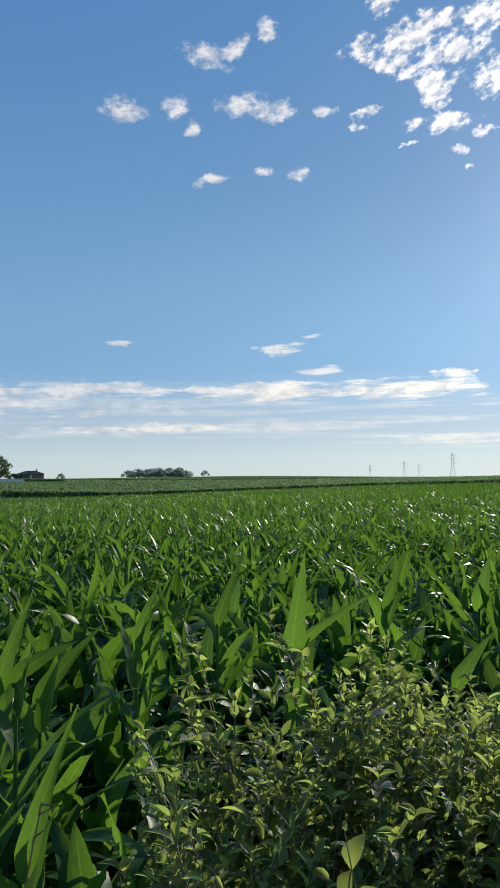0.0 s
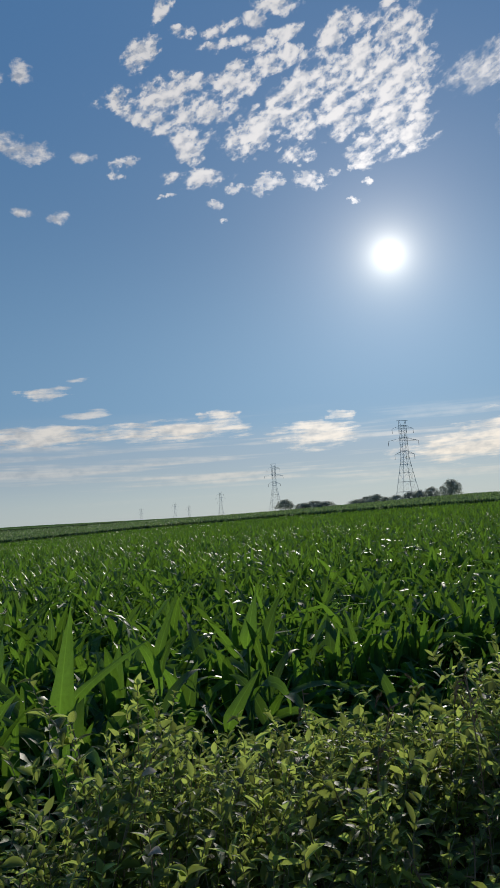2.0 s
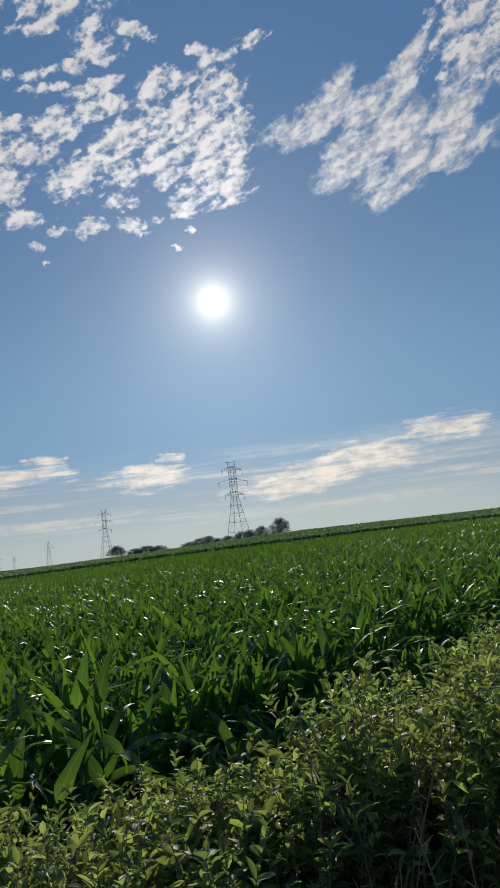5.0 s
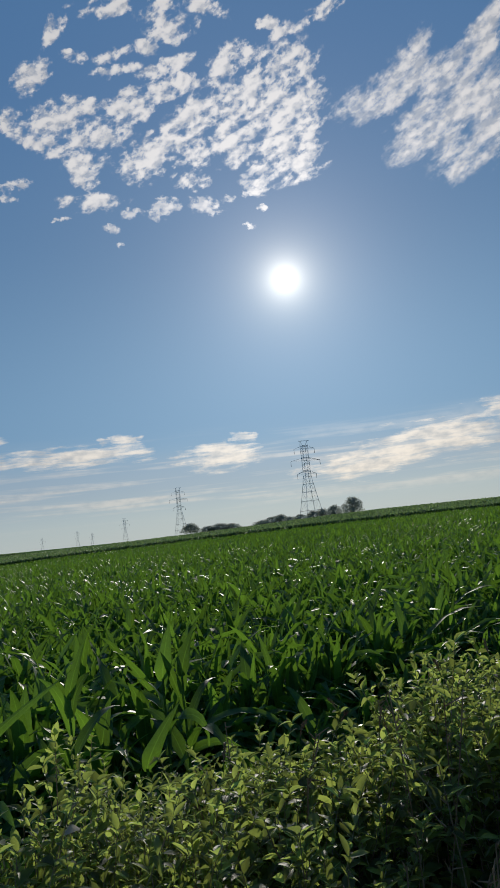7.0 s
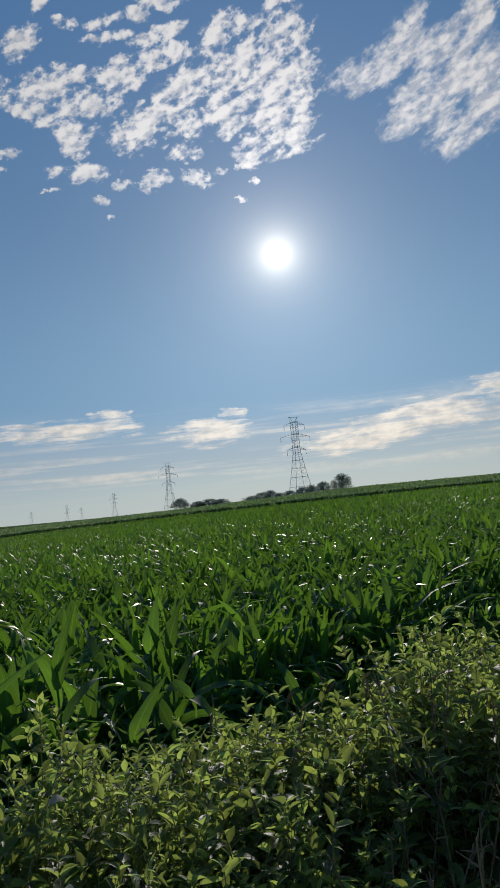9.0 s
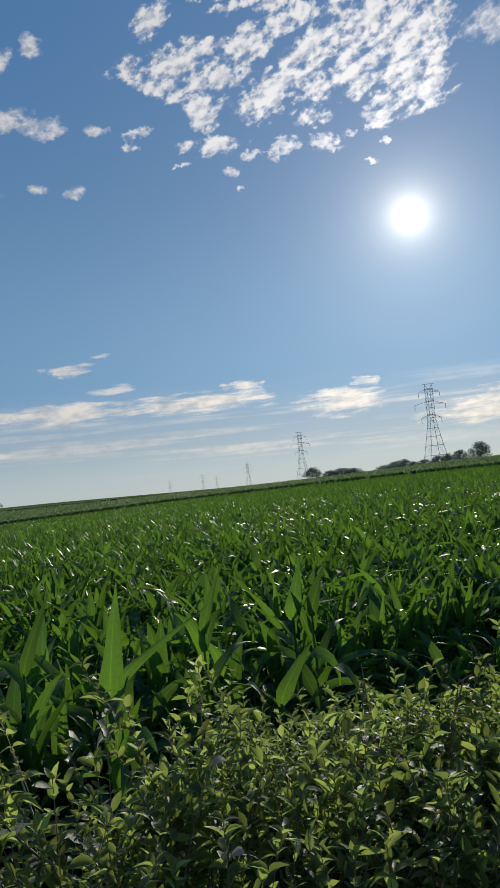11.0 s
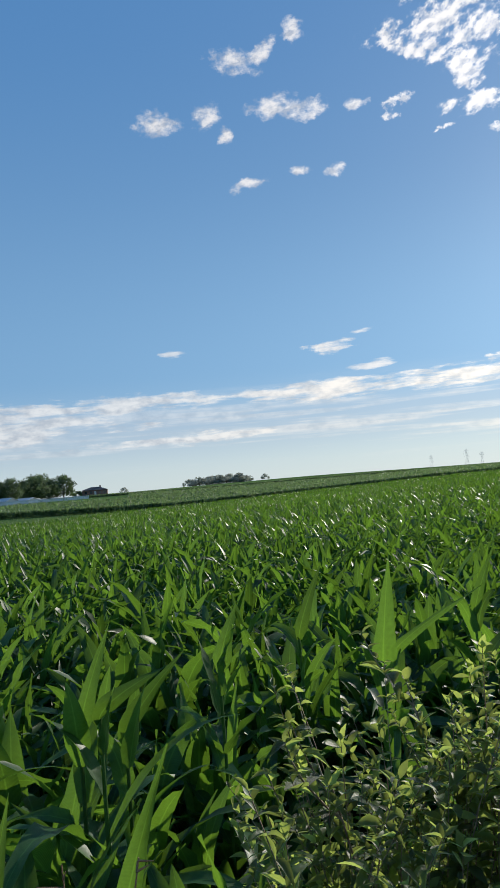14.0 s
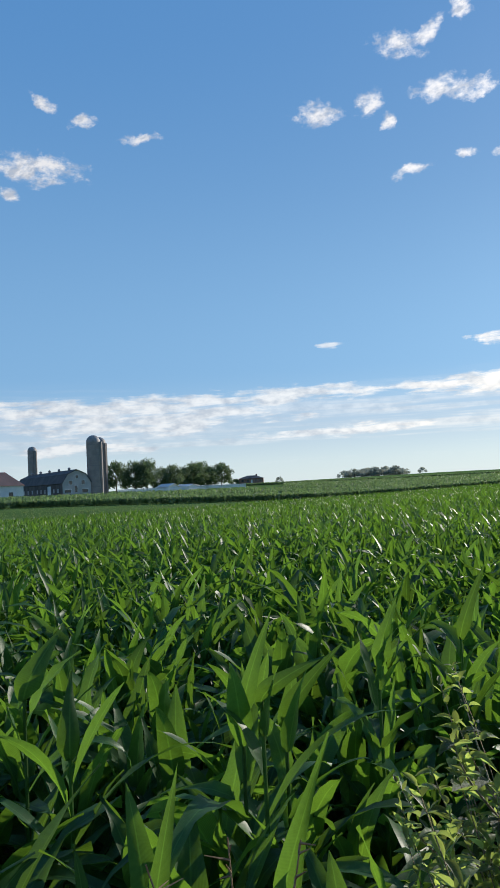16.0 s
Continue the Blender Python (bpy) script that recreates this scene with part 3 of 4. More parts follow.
corn_stuff("corn_edge", "dark edge row of a field on the far slope", [joined(corn_leaves(rng, 2, 6, 2, 3.0)) for _ in range(4)], de * np.sin(np.radians(ae)), de * np.cos(np.radians(ae)), (1.1, 1.3), HAZED_CROP)
ng = 12000
ag, dg = rng.uniform(-50, -4, ng), rng.uniform(100, 168, ng)
lo, hi = np.interp(ag, FIELD_AZ, FIELD_END), np.interp(ag, FIELD_AZ, NEXT_START)
keep = (dg > lo) & (dg < hi)
tufts = [joined([leaf[:3] for leaf in corn_leaves(rng, 2, 5, 2, 1.6)]) for _ in range(5)]
tufts = [(v * np.array([0.8, 0.8, 0.22]), f, uv) for v, f, uv in tufts]
xg, yg = dg * np.sin(np.radians(ag)), dg * np.cos(np.radians(ag))
tagged(corn_stuff("grass_strip", "mown green grass strip between the fields", tufts, xg[keep], yg[keep], (0.8, 1.2), GRASS), category="grass")

# single plants nearest to the eye, with their blades
templates = []
for k in range(6):
    r = np.random.default_rng(40 + k)
    plant = thing("corn_plant", "green waist-high corn plant with long arching blades", "corn plant", group="corn plants at the field edge")
    bm = bmesh.new()
    beam(bm, (0, 0, 0), (0, 0, 0.75), 0.014, 7, 0.006)
    part("stalk", bm, STALK, plant)
    for v, f, uv in corn_leaves(r, 9, 11, 3, 1.12):
        part("leaf", mesh_of("leaf", v, f, CORN, uv), CORN, plant)
    templates.append(plant)
for i, k in enumerate(near_ids):
    m = pose(px[k], py[k], float(ground_z(px[k], py[k])), rng.normal(0, 3), rng.normal(0, 3), rng.uniform(0, 360)) @ Matrix.Scale(rng.uniform(0.88, 1.1) * float(corn_size(px[k], py[k])), 4)
    if i < len(templates):
        templates[i].matrix_basis = m
    else:
        copy_thing(templates[i % len(templates)], m)


def blade_between(root, bend, tip, breadth, roll, segs=12):
    """A broad blade that leaves the stalk at root, passes bend and ends at tip, its face towards the road."""
    root, bend, tip = np.array(root), np.array(bend), np.array(tip)
    s = np.linspace(0, 1, segs + 1)[:, None]
    mid = 2 * bend - (root + tip) / 2
    spine = root * (1 - s) ** 2 + mid * 2 * s * (1 - s) + tip * s ** 2
    along = np.gradient(spine, axis=0)
    sight = bend - np.array([0, 0, EYE])
    wide = np.cross(np.broadcast_to(sight, along.shape), along)
    wide /= np.linalg.norm(wide, axis=1)[:, None]
    out = np.cross(along, wide)
    out /= np.linalg.norm(out, axis=1)[:, None]
    q = s[:, 0]
    ang = np.radians(roll[0] + (roll[1] - roll[0]) * q)[:, None]
    wide, out = wide * np.cos(ang) + out * np.sin(ang), out * np.cos(ang) - wide * np.sin(ang)
    half = (breadth / 2 * np.interp(q, [0, 0.35, 1], [0.4, 1, 1]) * np.clip(1 - np.clip((q - 0.3) / 0.7, 0, 1) ** 1.7, 0, 1))[:, None]
    half[-1] = breadth * 0.01
    wave = 0.06 * breadth * np.sin(q * 14)[:, None]
    v = np.stack([spine - wide * half + out * (0.55 * half + wave), spine, spine + wide * half + out * (0.55 * half - wave)], 1).reshape(-1, 3)
    k = np.arange(segs)[:, None] * 3 + np.arange(2)[None]
    f = np.stack([k, k + 1, k + 4, k + 3], -1).reshape(-1, 4)
    return v, f, np.stack([np.tile([0, 0.5, 1], segs + 1), np.repeat(q, 3)], -1)


for i, (ab, eb, at_, et, wd, d) in enumerate(BLADES):
    xb, yb = polar(ab, d)
    xt, yt = polar(at_, d * 1.03)
    bend = np.array([xb, yb, EYE + d * math.tan(radians(eb))])
    tip = np.array([xt, yt, EYE + 1.03 * d * math.tan(radians(et))])
    lean = bend - tip
    # the stalk stands a little behind, below the blade's lower end
    x, y = xb + 0.25 * lean[0] + 0.04 * math.sin(radians(ab)), yb + 0.25 * lean[1] + 0.04 * math.cos(radians(ab))
    z0 = float(ground_z(x, y))
    root = np.array([x, y, max(bend[2] - 0.3 * abs(lean[2]) - 0.05, z0 + 0.3)])
    r = np.random.default_rng(300 + i)
    base = np.array([x, y, z0])
    plant = thing("corn_plant", "green corn plant with one broad upright blade catching the sun", "corn plant", pose(x, y, z0), "corn plants at the field edge")
    bm = bmesh.new()
    beam(bm, (0, 0, 0), (0, 0, root[2] - z0 + 0.02), 0.009, 7, 0.006)
    part("stalk", bm, STALK, plant)
    v, f, uv = blade_between(root, bend, tip, 0.95 * wd, (r.normal(0, 22), r.normal(0, 28)))
    part("leaf", mesh_of("leaf", v - base, f, CORN, uv), CORN, plant)
    top = root[2] - z0
    for n, (v, f, uv) in enumerate(corn_leaves(r, 9, 11, 3, 1.1)[:3 if ab > 12 and d < 4 else 9]):
        lift = 0.10 + 0.064 * n
        v = (v - np.array([0, 0, lift])) * 0.74 + np.array([0, 0, lift / 0.66 * top])
        part("leaf", mesh_of("leaf", v, f, CORN, uv), CORN, plant)


# ---- weeds at the field edge ----
def weed_leaf(r, length, slim, parts=6):
    """A small pointed leaf along +x on a short stalk, cupped along its midrib and bent."""
    s = np.linspace(0, 1, parts + 1)
    t = np.clip((s - 0.1) / 0.9, 0, 1)
    half = length * slim * r.uniform(0.8, 1.15) * np.sin(np.pi * t ** 0.72) ** 0.8 + length * 0.012
    half[-1] = length * 0.005
    bend, cup = r.uniform(-0.3, 1.3), r.uniform(0.2, 1.1)
    x, z = length * s * (1 - 0.12 * abs(bend)), -length * bend * s ** 2 * 0.5
    v = np.stack([np.stack([x, -half, z + cup * half], -1), np.stack([x, 0 * x, z], -1), np.stack([x, half, z + cup * half], -1)], 1).reshape(-1, 3)
    k = np.arange(parts)[:, None] * 3 + np.arange(2)[None]
    f = np.stack([k, k + 1, k + 4, k + 3], -1).reshape(-1, 4)
    uv = np.stack([np.tile([0, 0.5, 1], parts + 1), np.repeat(s, 3)], -1)
    return v, f, uv


def weed(kind, seed):
    """A weed with several upright shoots; leaves in crossed pairs, crowded at the tips."""
    r = np.random.default_rng(seed)
    slim, label = {"oval": (0.23, "bushy green weed with small oval leaves and reddish stems"), "narrow": (0.15, "tall green weed with narrow pointed leaves"),
                   "broad": (0.25, "low green weed with broad pale-edged oval leaves")}[kind]
    plant = thing("weed_plant", label, "weed", group="weeds along the field edge")
    bm = bmesh.new()
    blades = [weed_leaf(r, 1.0, slim) for _ in range(6)]
    shapes = [mesh_of("leaf", v, f, WEED, uv) for v, f, uv in blades]
    spots = []

    def shoot(base, way, length, pairs, big, radius):
        p, d, pts = Vector(base), Vector(way).normalized(), [Vector(base)]
        for _ in range(5):
            d = (d + Vector((r.normal(0, 0.06), r.normal(0, 0.06), 0.2))).normalized()
            p = p + d * length / 5
            pts.append(p.copy())
        for i in range(5):
            beam(bm, pts[i], pts[i + 1], radius * (1 - 0.14 * i), 5, radius * (0.86 - 0.14 * i))
        turn = r.uniform(0, 6.28)
        for i in range(pairs):
            q = 1 - (1 - (i + 0.6) / pairs) ** 1.5
            k = min(int(q * 5), 4)
            at = pts[k].lerp(pts[k + 1], min(q * 5 - k, 1.0))
            turn += 1.57 + r.normal(0, 0.15)
            size = big * (1.0 - 0.5 * q ** 2) * r.uniform(0.55, 1.45)
            for side in (0, math.pi):
                spots.append((at, turn + side + r.normal(0, 0.15), r.normal(0, 20) + 42 * q, size * r.uniform(0.85, 1.15)))
        return pts

    tall = r.uniform(1.38, 1.56)
    big = {"oval": 0.072, "narrow": 0.115, "broad": 0.105}[kind]
    trunk = shoot((0, 0, 0), (r.normal(0, 0.05), r.normal(0, 0.05), 1), tall, 13, big, 0.006)
    for i in range(7 if kind == "oval" else 5):
        a, k = i * 2.4 + r.uniform(0, 1), 2 + (i + 1) % 3
        base = trunk[k].lerp(trunk[min(k + 1, 5)], r.uniform(0, 0.8))
        shoot(base, (math.cos(a), math.sin(a), 0.9), r.uniform(0.2, 0.36), 7, big * 0.72, 0.0035)
    top = max(at.z for at, _, _, _ in spots) + 0.03
    part("stem", bm, WEED_STEM, plant)
    for at, turn, pitch, size in spots:
        ob = part("leaf", shapes[int(r.integers(0, 6))], WEED, plant)
        ob.matrix_basis = Matrix.Translation(at) @ Euler((r.normal(0, 0.3), radians(-pitch), turn)).to_matrix().to_4x4() @ Matrix.Scale(size, 4)
    return plant, top


made = [weed("oval", 3), weed("oval", 4), weed("oval", 5), weed("narrow", 6), weed("broad", 9)]
weeds, tops = [m[0] for m in made], [m[1] for m in made]
wr = np.random.default_rng(11)
standing = set()


# how high the weeds stand against the corn: direction and elevation of their tops
WEED_AZ = [-14, -10, -6, -4, -2.5, 0.3, 3, 5, 7, 9.1, 11, 12.6, 15, 20, 22.7, 25.6, 31, 33, 34.5, 40, 43.7, 47.4, 55]
WEED_EL = [-24, -18, -18, -16.5, -12.8, -11.3, -12.8, -13.3, -12.3, -10.5, -11.5, -12.8, -13.8, -14.4, -11.4, -13.8, -13.3, -11, -8.6, -9, -7.6, -6, -6]


def weed_top(x, y):
    """The greatest height of a weed that stands at x, y."""
    a, d = np.degrees(np.arctan2(x, y)), np.hypot(x, y)
    return EYE + d * np.tan(np.radians(np.interp(a, WEED_AZ, WEED_EL)))


def set_weed(k, x, y, tall, tilt=2.5):
    size = min(tall, float(weed_top(x, y)) + 0.03) / tops[k]
    m = pose(x, y, 0, wr.normal(0, tilt), wr.normal(0, tilt), wr.uniform(0, 360)) @ Matrix.Scale(size, 4)
    if k in standing:
        copy_thing(weeds[k], m)
    else:
        standing.add(k)
        weeds[k].matrix_basis = m


# the tallest, one by one: direction, distance, height, kind
for a, d, tall, k in ((4.1, 1.2, 1.44, 0), (8.9, 1.95, 1.60, 1), (1.2, 1.9, 1.56, 2), (22.2, 2.3, 1.48, 0), (33.8, 2.8, 1.52, 3), (42.9, 3.0, 1.54, 3), (-1.5, 1.55, 1.36, 1),
                      (15.0, 2.0, 1.42, 2), (4.6, 1.9, 1.5, 0), (12.0, 2.1, 1.56, 2), (3.4, 1.75, 1.5, 1), (7.0, 1.8, 1.56, 0), (6.6, 1.25, 1.42, 4), (9.0, 1.3, 1.30, 4), (35.6, 2.35, 1.62, 3), (38.9, 2.6, 1.6, 3), (45.6, 2.6, 1.66, 3), (48.5, 2.9, 1.7, 3), (28.0, 2.2, 1.5, 3), (25.0, 2.0, 1.5, 0), (14.5, 1.35, 1.22, 4), (19.0, 1.3, 1.18, 4)):
    set_weed(k, *polar(a, d), tall, 7 if a < 6 else 2)
for c in (1.0, 1.3, 1.6):
    u = 0.75 if c < 1.1 else 0.95
    while u < (5.4 if c < 1.1 else 4.6 if c < 1.4 else 1.7):
        q = EDGE_N * (c + wr.normal(0, 0.05) - 0.17 * max(u - 2.2, 0)) + EDGE_U * u
        set_weed(3 if u > 2.3 and wr.uniform() < 0.5 else int(wr.integers(0, 3)), q[0], q[1], wr.uniform(1.2, 1.42) * (wr.choice([0.72, 0.85]) if c < 1.1 else 1.0))
        u += wr.uniform(0.36, 0.54)


def shoot_arrays(r, length, pairs, big, slim):
    """One leafy shoot: its leaves, and its stem as a thin three-sided tube."""
    leaves, turn = [], r.uniform(0, 6.28)
    lean = r.normal(0, 0.22, 2)

    def at(q):
        return np.array([lean[0] * length * q ** 1.4, lean[1] * length * q ** 1.4, length * q])

    for i in range(pairs):
        q = 1 - (1 - (i + 0.6) / pairs) ** 1.6
        turn += 1.57 + r.normal(0, 0.2)
        size = big * (1.0 - 0.5 * q ** 2) * r.uniform(0.55, 1.45)
        for side in (0, math.pi):
            v, f, uv = weed_leaf(r, size, slim, 4)
            e = Euler((r.normal(0, 0.3), -radians(r.normal(0, 20) + 42 * q), turn + side)).to_matrix()
            leaves.append((v @ np.array(e).T + at(q), f, uv))
    rings = []
    for q in np.linspace(0, 1, 5):
        ang = np.arange(3) * 2.094
        rings.append(at(q) + np.stack([np.cos(ang), np.sin(ang), 0 * ang], -1) * 0.002 * (1 - 0.6 * q))
    sv = np.concatenate(rings)
    sf = np.array([[3 * i + j, 3 * i + (j + 1) % 3, 3 * i + 3 + (j + 1) % 3, 3 * i + 3 + j] for i in range(4) for j in range(3)])
    return joined(leaves), (sv, sf, np.zeros((len(sv), 2)))


# lesser shoots that fill the strip between the single plants
fr = np.random.default_rng(21)
nf, nc = 1500, 84
clump = fr.integers(0, nc, nf)
cu, cc = 0.6 + 4.8 * fr.uniform(0, 1, nc) ** 1.5, fr.uniform(0, 1, nc)
fu = cu[clump] + fr.normal(0, 0.085, nf)
fc = 0.95 + np.clip(cc[clump] + fr.normal(0, 0.14, nf), 0, 1) * np.interp(fu, [1.5, 2.1], [0.72, 0.42])
thick = fr.uniform(0, 1, nf) < np.interp(fu, [1.5, 2.3], [1.0, 0.6])
fu, fc, clump, nf = fu[thick], fc[thick], clump[thick], int(thick.sum())
fq = (fc - 0.17 * np.maximum(fu - 2.2, 0))[:, None] * EDGE_N + fu[:, None] * EDGE_U
top_z = np.interp(fc, [0.95, 1.25, 1.6], [0.92, 1.24, 1.42]) + np.interp(fu, [1.8, 2.4], [0.08, 0.13]) * (np.sin(fu * 7.0 + fc * 9.0) + np.sin(fu * 17.0 - fc * 13.0))
top_z += fr.normal(0, 0.07, nc)[clump]
side = np.degrees(np.arctan2(fq[:, 0], fq[:, 1]))
top_z = np.minimum(top_z + np.interp(side, [10, 16], [0.24, 0.1]), weed_top(fq[:, 0], fq[:, 1]) - np.interp(side, [10, 16], [0.0, 0.05]) - fr.exponential(0.07, nf))
top_z -= np.interp(side, [-9, -5], [0.6, 0.0])
# lower growth, added unseen behind the strip's taller tops to shade its front
nb = 800
ba, bd = fr.uniform(13, 54, nb), fr.uniform(0, 1, nb)
bd = np.interp(ba, [6, 16, 30, 54], [2.0, 2.2, 2.35, 2.5]) + bd * np.interp(ba, [6, 30, 54], [0.5, 0.9, 0.9])
bq = np.stack([bd * np.sin(np.radians(ba)), bd * np.cos(np.radians(ba))], -1)
fq, nf = np.concatenate([fq, bq]), nf + nb
top_z = np.concatenate([top_z, weed_top(bq[:, 0], bq[:, 1]) - np.interp(ba, [31, 35], [0.10, 0.13]) - np.interp(ba, [31, 35], [0.0, 0.10]) * np.sin(ba * 1.9) - fr.exponential(0.06, nb)])
size = fr.uniform(0.75, 1.25, nf) * np.interp(np.degrees(np.arctan2(fq[:, 0], fq[:, 1])), [14, 28], [1.0, 1.35])
fz = np.maximum(top_z - fr.exponential(0.16, nf) - 0.42 * size, 0.0)
made = [shoot_arrays(fr, 0.44, 12, 0.056, fr.uniform(0.18, 0.27)) for _ in range(16)]
turns = fr.uniform(0, 6.28, nf)
state = rng.bit_generator.state
v, f, uv = scatter([m[0] for m in made], fq[:, 0], fq[:, 1], size, turns, fz)
tagged(new("weed_undergrowth", mesh_of("weed_undergrowth", v, f, WEED, uv)), "thick tangle of small leafy weed shoots", "weeds", kind="stuff")
rng.bit_generator.state = state
v, f, uv = scatter([m[1] for m in made], fq[:, 0], fq[:, 1], size, turns, fz)
tagged(new("weed_stems", mesh_of("weed_stems", v, f, WEED_STEM, uv)), "thin brownish stems of the weed shoots", "weeds", kind="stuff")
# their lower stalks, down to the ground
low_v = np.stack([np.stack([fq[:, 0] + 0.0026 * math.cos(a), fq[:, 1] + 0.0026 * math.sin(a), z], -1) for z in (np.zeros(nf), fz) for a in (0, 2.094, 4.189)], 1).reshape(-1, 3)
one = np.array([[0, 1, 4, 3], [1, 2, 5, 4], [2, 0, 3, 5]])
low_f = (one[None] + 6 * np.arange(nf)[:, None, None]).reshape(-1, 4)
tagged(new("weed_stems", mesh_of("weed_stems", low_v, low_f, WEED_STEM)), "thin brownish lower stalks of the weeds", "weeds", kind="stuff")


# ---- pylons ----
def bar(bm, points, r, sides=4):
    """One continuous bar through the points."""
    rings = []
    pts = [Vector(p) for p in points]
    for i, p in enumerate(pts):
        d = (pts[min(i + 1, len(pts) - 1)] - pts[max(i - 1, 0)]).normalized()
        m = d.to_track_quat("Z", "Y").to_matrix()
        rings.append([bm.verts.new(p + m @ Vector((r * math.cos(a), r * math.sin(a), 0))) for a in (k * 2 * math.pi / sides for k in range(sides))])
    for a, b in zip(rings, rings[1:]):
        for k in range(sides):
            bm.faces.new((a[k], a[(k + 1) % sides], b[(k + 1) % sides], b[k]))
    bm.faces.new(rings[0][::-1])
    bm.faces.new(rings[-1])


def pylon(height=43.0):
    ob = thing("pylon", "grey steel lattice power pylon with three cross arms", "pylon", group="power line")

    def half(z):
        return 1.5 if z > 0.58 * height else 1.5 + (5.2 - 1.5) * (1 - z / (0.58 * height)) ** 1.15

    levels = [q * height for q in (0, 0.13, 0.25, 0.36, 0.46, 0.55, 0.63, 0.71, 0.79, 0.87, 0.94)]
    for sx in (-1, 1):
        for sy in (-1, 1):
            bm = bmesh.new()
            bar(bm, [(sx * half(z), sy * half(z), z) for z in levels], 0.11)
            part("leg", bm, STEEL, ob)
    for side in range(4):
        rot = Matrix.Rotation(side * math.pi / 2, 4, "Z")
        for start in (-1, 1):
            bm = bmesh.new()
            bar(bm, [rot @ Vector((start * (-1) ** i * half(z), -half(z), z)) for i, z in enumerate(levels)], 0.05, 3)
            part("brace", bm, STEEL, ob)
    for z in levels[1:]:
        bm = bmesh.new()
        h = half(z)
        bar(bm, [(-h, -h, z), (h, -h, z), (h, h, z), (-h, h, z), (-h, -h, z)], 0.07, 3)
        part("girt", bm, STEEL, ob)
    for q, reach in ((0.585, 5.6), (0.75, 8.6), (0.90, 6.0)):
        z = q * height
        bm = bmesh.new()
        bar(bm, [(-reach, 0, z), (-1.5, 1.5, z + 1.5), (1.5, 1.5, z + 1.5), (reach, 0, z), (1.5, -1.5, z + 1.5), (-1.5, -1.5, z + 1.5), (-reach, 0, z), (-1.5, -1.5, z), (1.5, -1.5, z), (reach, 0, z)], 0.075)
        part("cross_arm", bm, STEEL, ob)
        for s in (-1, 1):
            bm = bmesh.new()
            bmesh.ops.create_cone(bm, cap_ends=True, segments=8, radius1=0.13, radius2=0.09, depth=2.6, matrix=Matrix.Translation((s * reach, 0, z - 1.3)))
            part("insulator", bm, GLASS, ob)
    for s in (-1, 1):
        bm = bmesh.new()
        bar(bm, [(s * 1.5, -1.5, 0.94 * height), (s * 1.9, 0, height), (s * 1.5, 1.5, 0.94 * height)], 0.1)
        part("earth_peak", bm, STEEL, ob)
    bm = bmesh.new()
    bar(bm, [(-3.2, 0, height), (3.2, 0, height)], 0.12)
    part("top_bar", bm, STEEL, ob)
    return ob


first = pylon()
first.matrix_basis = at_ground(29.48, 398, -4)
for a, d in ((19.45, 665), (15.24, 1350), (12.78, 2400), (11.72, 1940), (9.17, 2330)):
    copy_thing(first, at_ground(a, d, -4))


# ---- trees ----
def tree(seed, height, spread, label, clumps=16, cards=3000, card=0.9, leaf=TREE):
    r = np.random.default_rng(seed)
    ob = thing("tree", label, "tree", group="trees round the farms")
    bm = bmesh.new()
    beam(bm, (0, 0, 0), (0, 0, height * 0.42), height * 0.028, 7, height * 0.018)
    centres = []
    for i in range(clumps):
        a, q = i * 2.4 + r.uniform(0, 0.8), (i + 0.5) / clumps
        rad = spread * 0.5 * math.sin(math.pi * (0.28 + 0.68 * q)) * r.uniform(0.5, 0.95)
        c = Vector((rad * math.cos(a), rad * math.sin(a), height * (0.2 + 0.66 * q)))
        centres.append((c, height * 0.19 * r.uniform(0.75, 1.25)))
        beam(bm, (0, 0, height * (0.2 + 0.22 * q)), c, height * 0.009, 5, height * 0.003)
    part("trunk", bm, BARK, ob)
    pick = r.integers(0, clumps, cards)
    cc = np.array([list(c) for c, _ in centres])[pick]
    rr = np.array([q for _, q in centres])[pick]
    d = r.normal(0, 1, (cards, 3))
    d /= np.linalg.norm(d, axis=1)[:, None]
    p = cc + d * (rr * r.uniform(0.45, 1.05, cards))[:, None] * np.array([1.15, 1.15, 0.85])
    u = r.normal(0, 1, (cards, 3))
    u /= np.linalg.norm(u, axis=1)[:, None]
    v = np.cross(d, u)
    size = card * r.uniform(0.5, 1.2, cards)[:, None]
    quad = np.stack([p - u * size * 0.5, p + v * size * 0.35, p + u * size * 0.5, p - v * size * 0.35], 1).reshape(-1, 3)
    part("crown", mesh_of("crown", quad, np.arange(cards * 4).reshape(-1, 4), leaf, smooth=False), leaf, ob)
    return ob


oak = [tree(50 + i, 12, 11, "broad dark green tree beside the farm") for i in range(4)]
# ridge trees wear the leaf colour that has the haze painted in
low = [tree(60 + i, 6, 8, "low rounded tree on the far ridge", 12, 1000, 0.7, HAZED_TREE) for i in range(3)]
ridge = [tree(50 + i, 12, 11, "tree on the far ridge, its leaves painted pale grey-green with haze", 22, 3600, 0.75, HAZED_TREE) for i in range(3)]
placed = set()


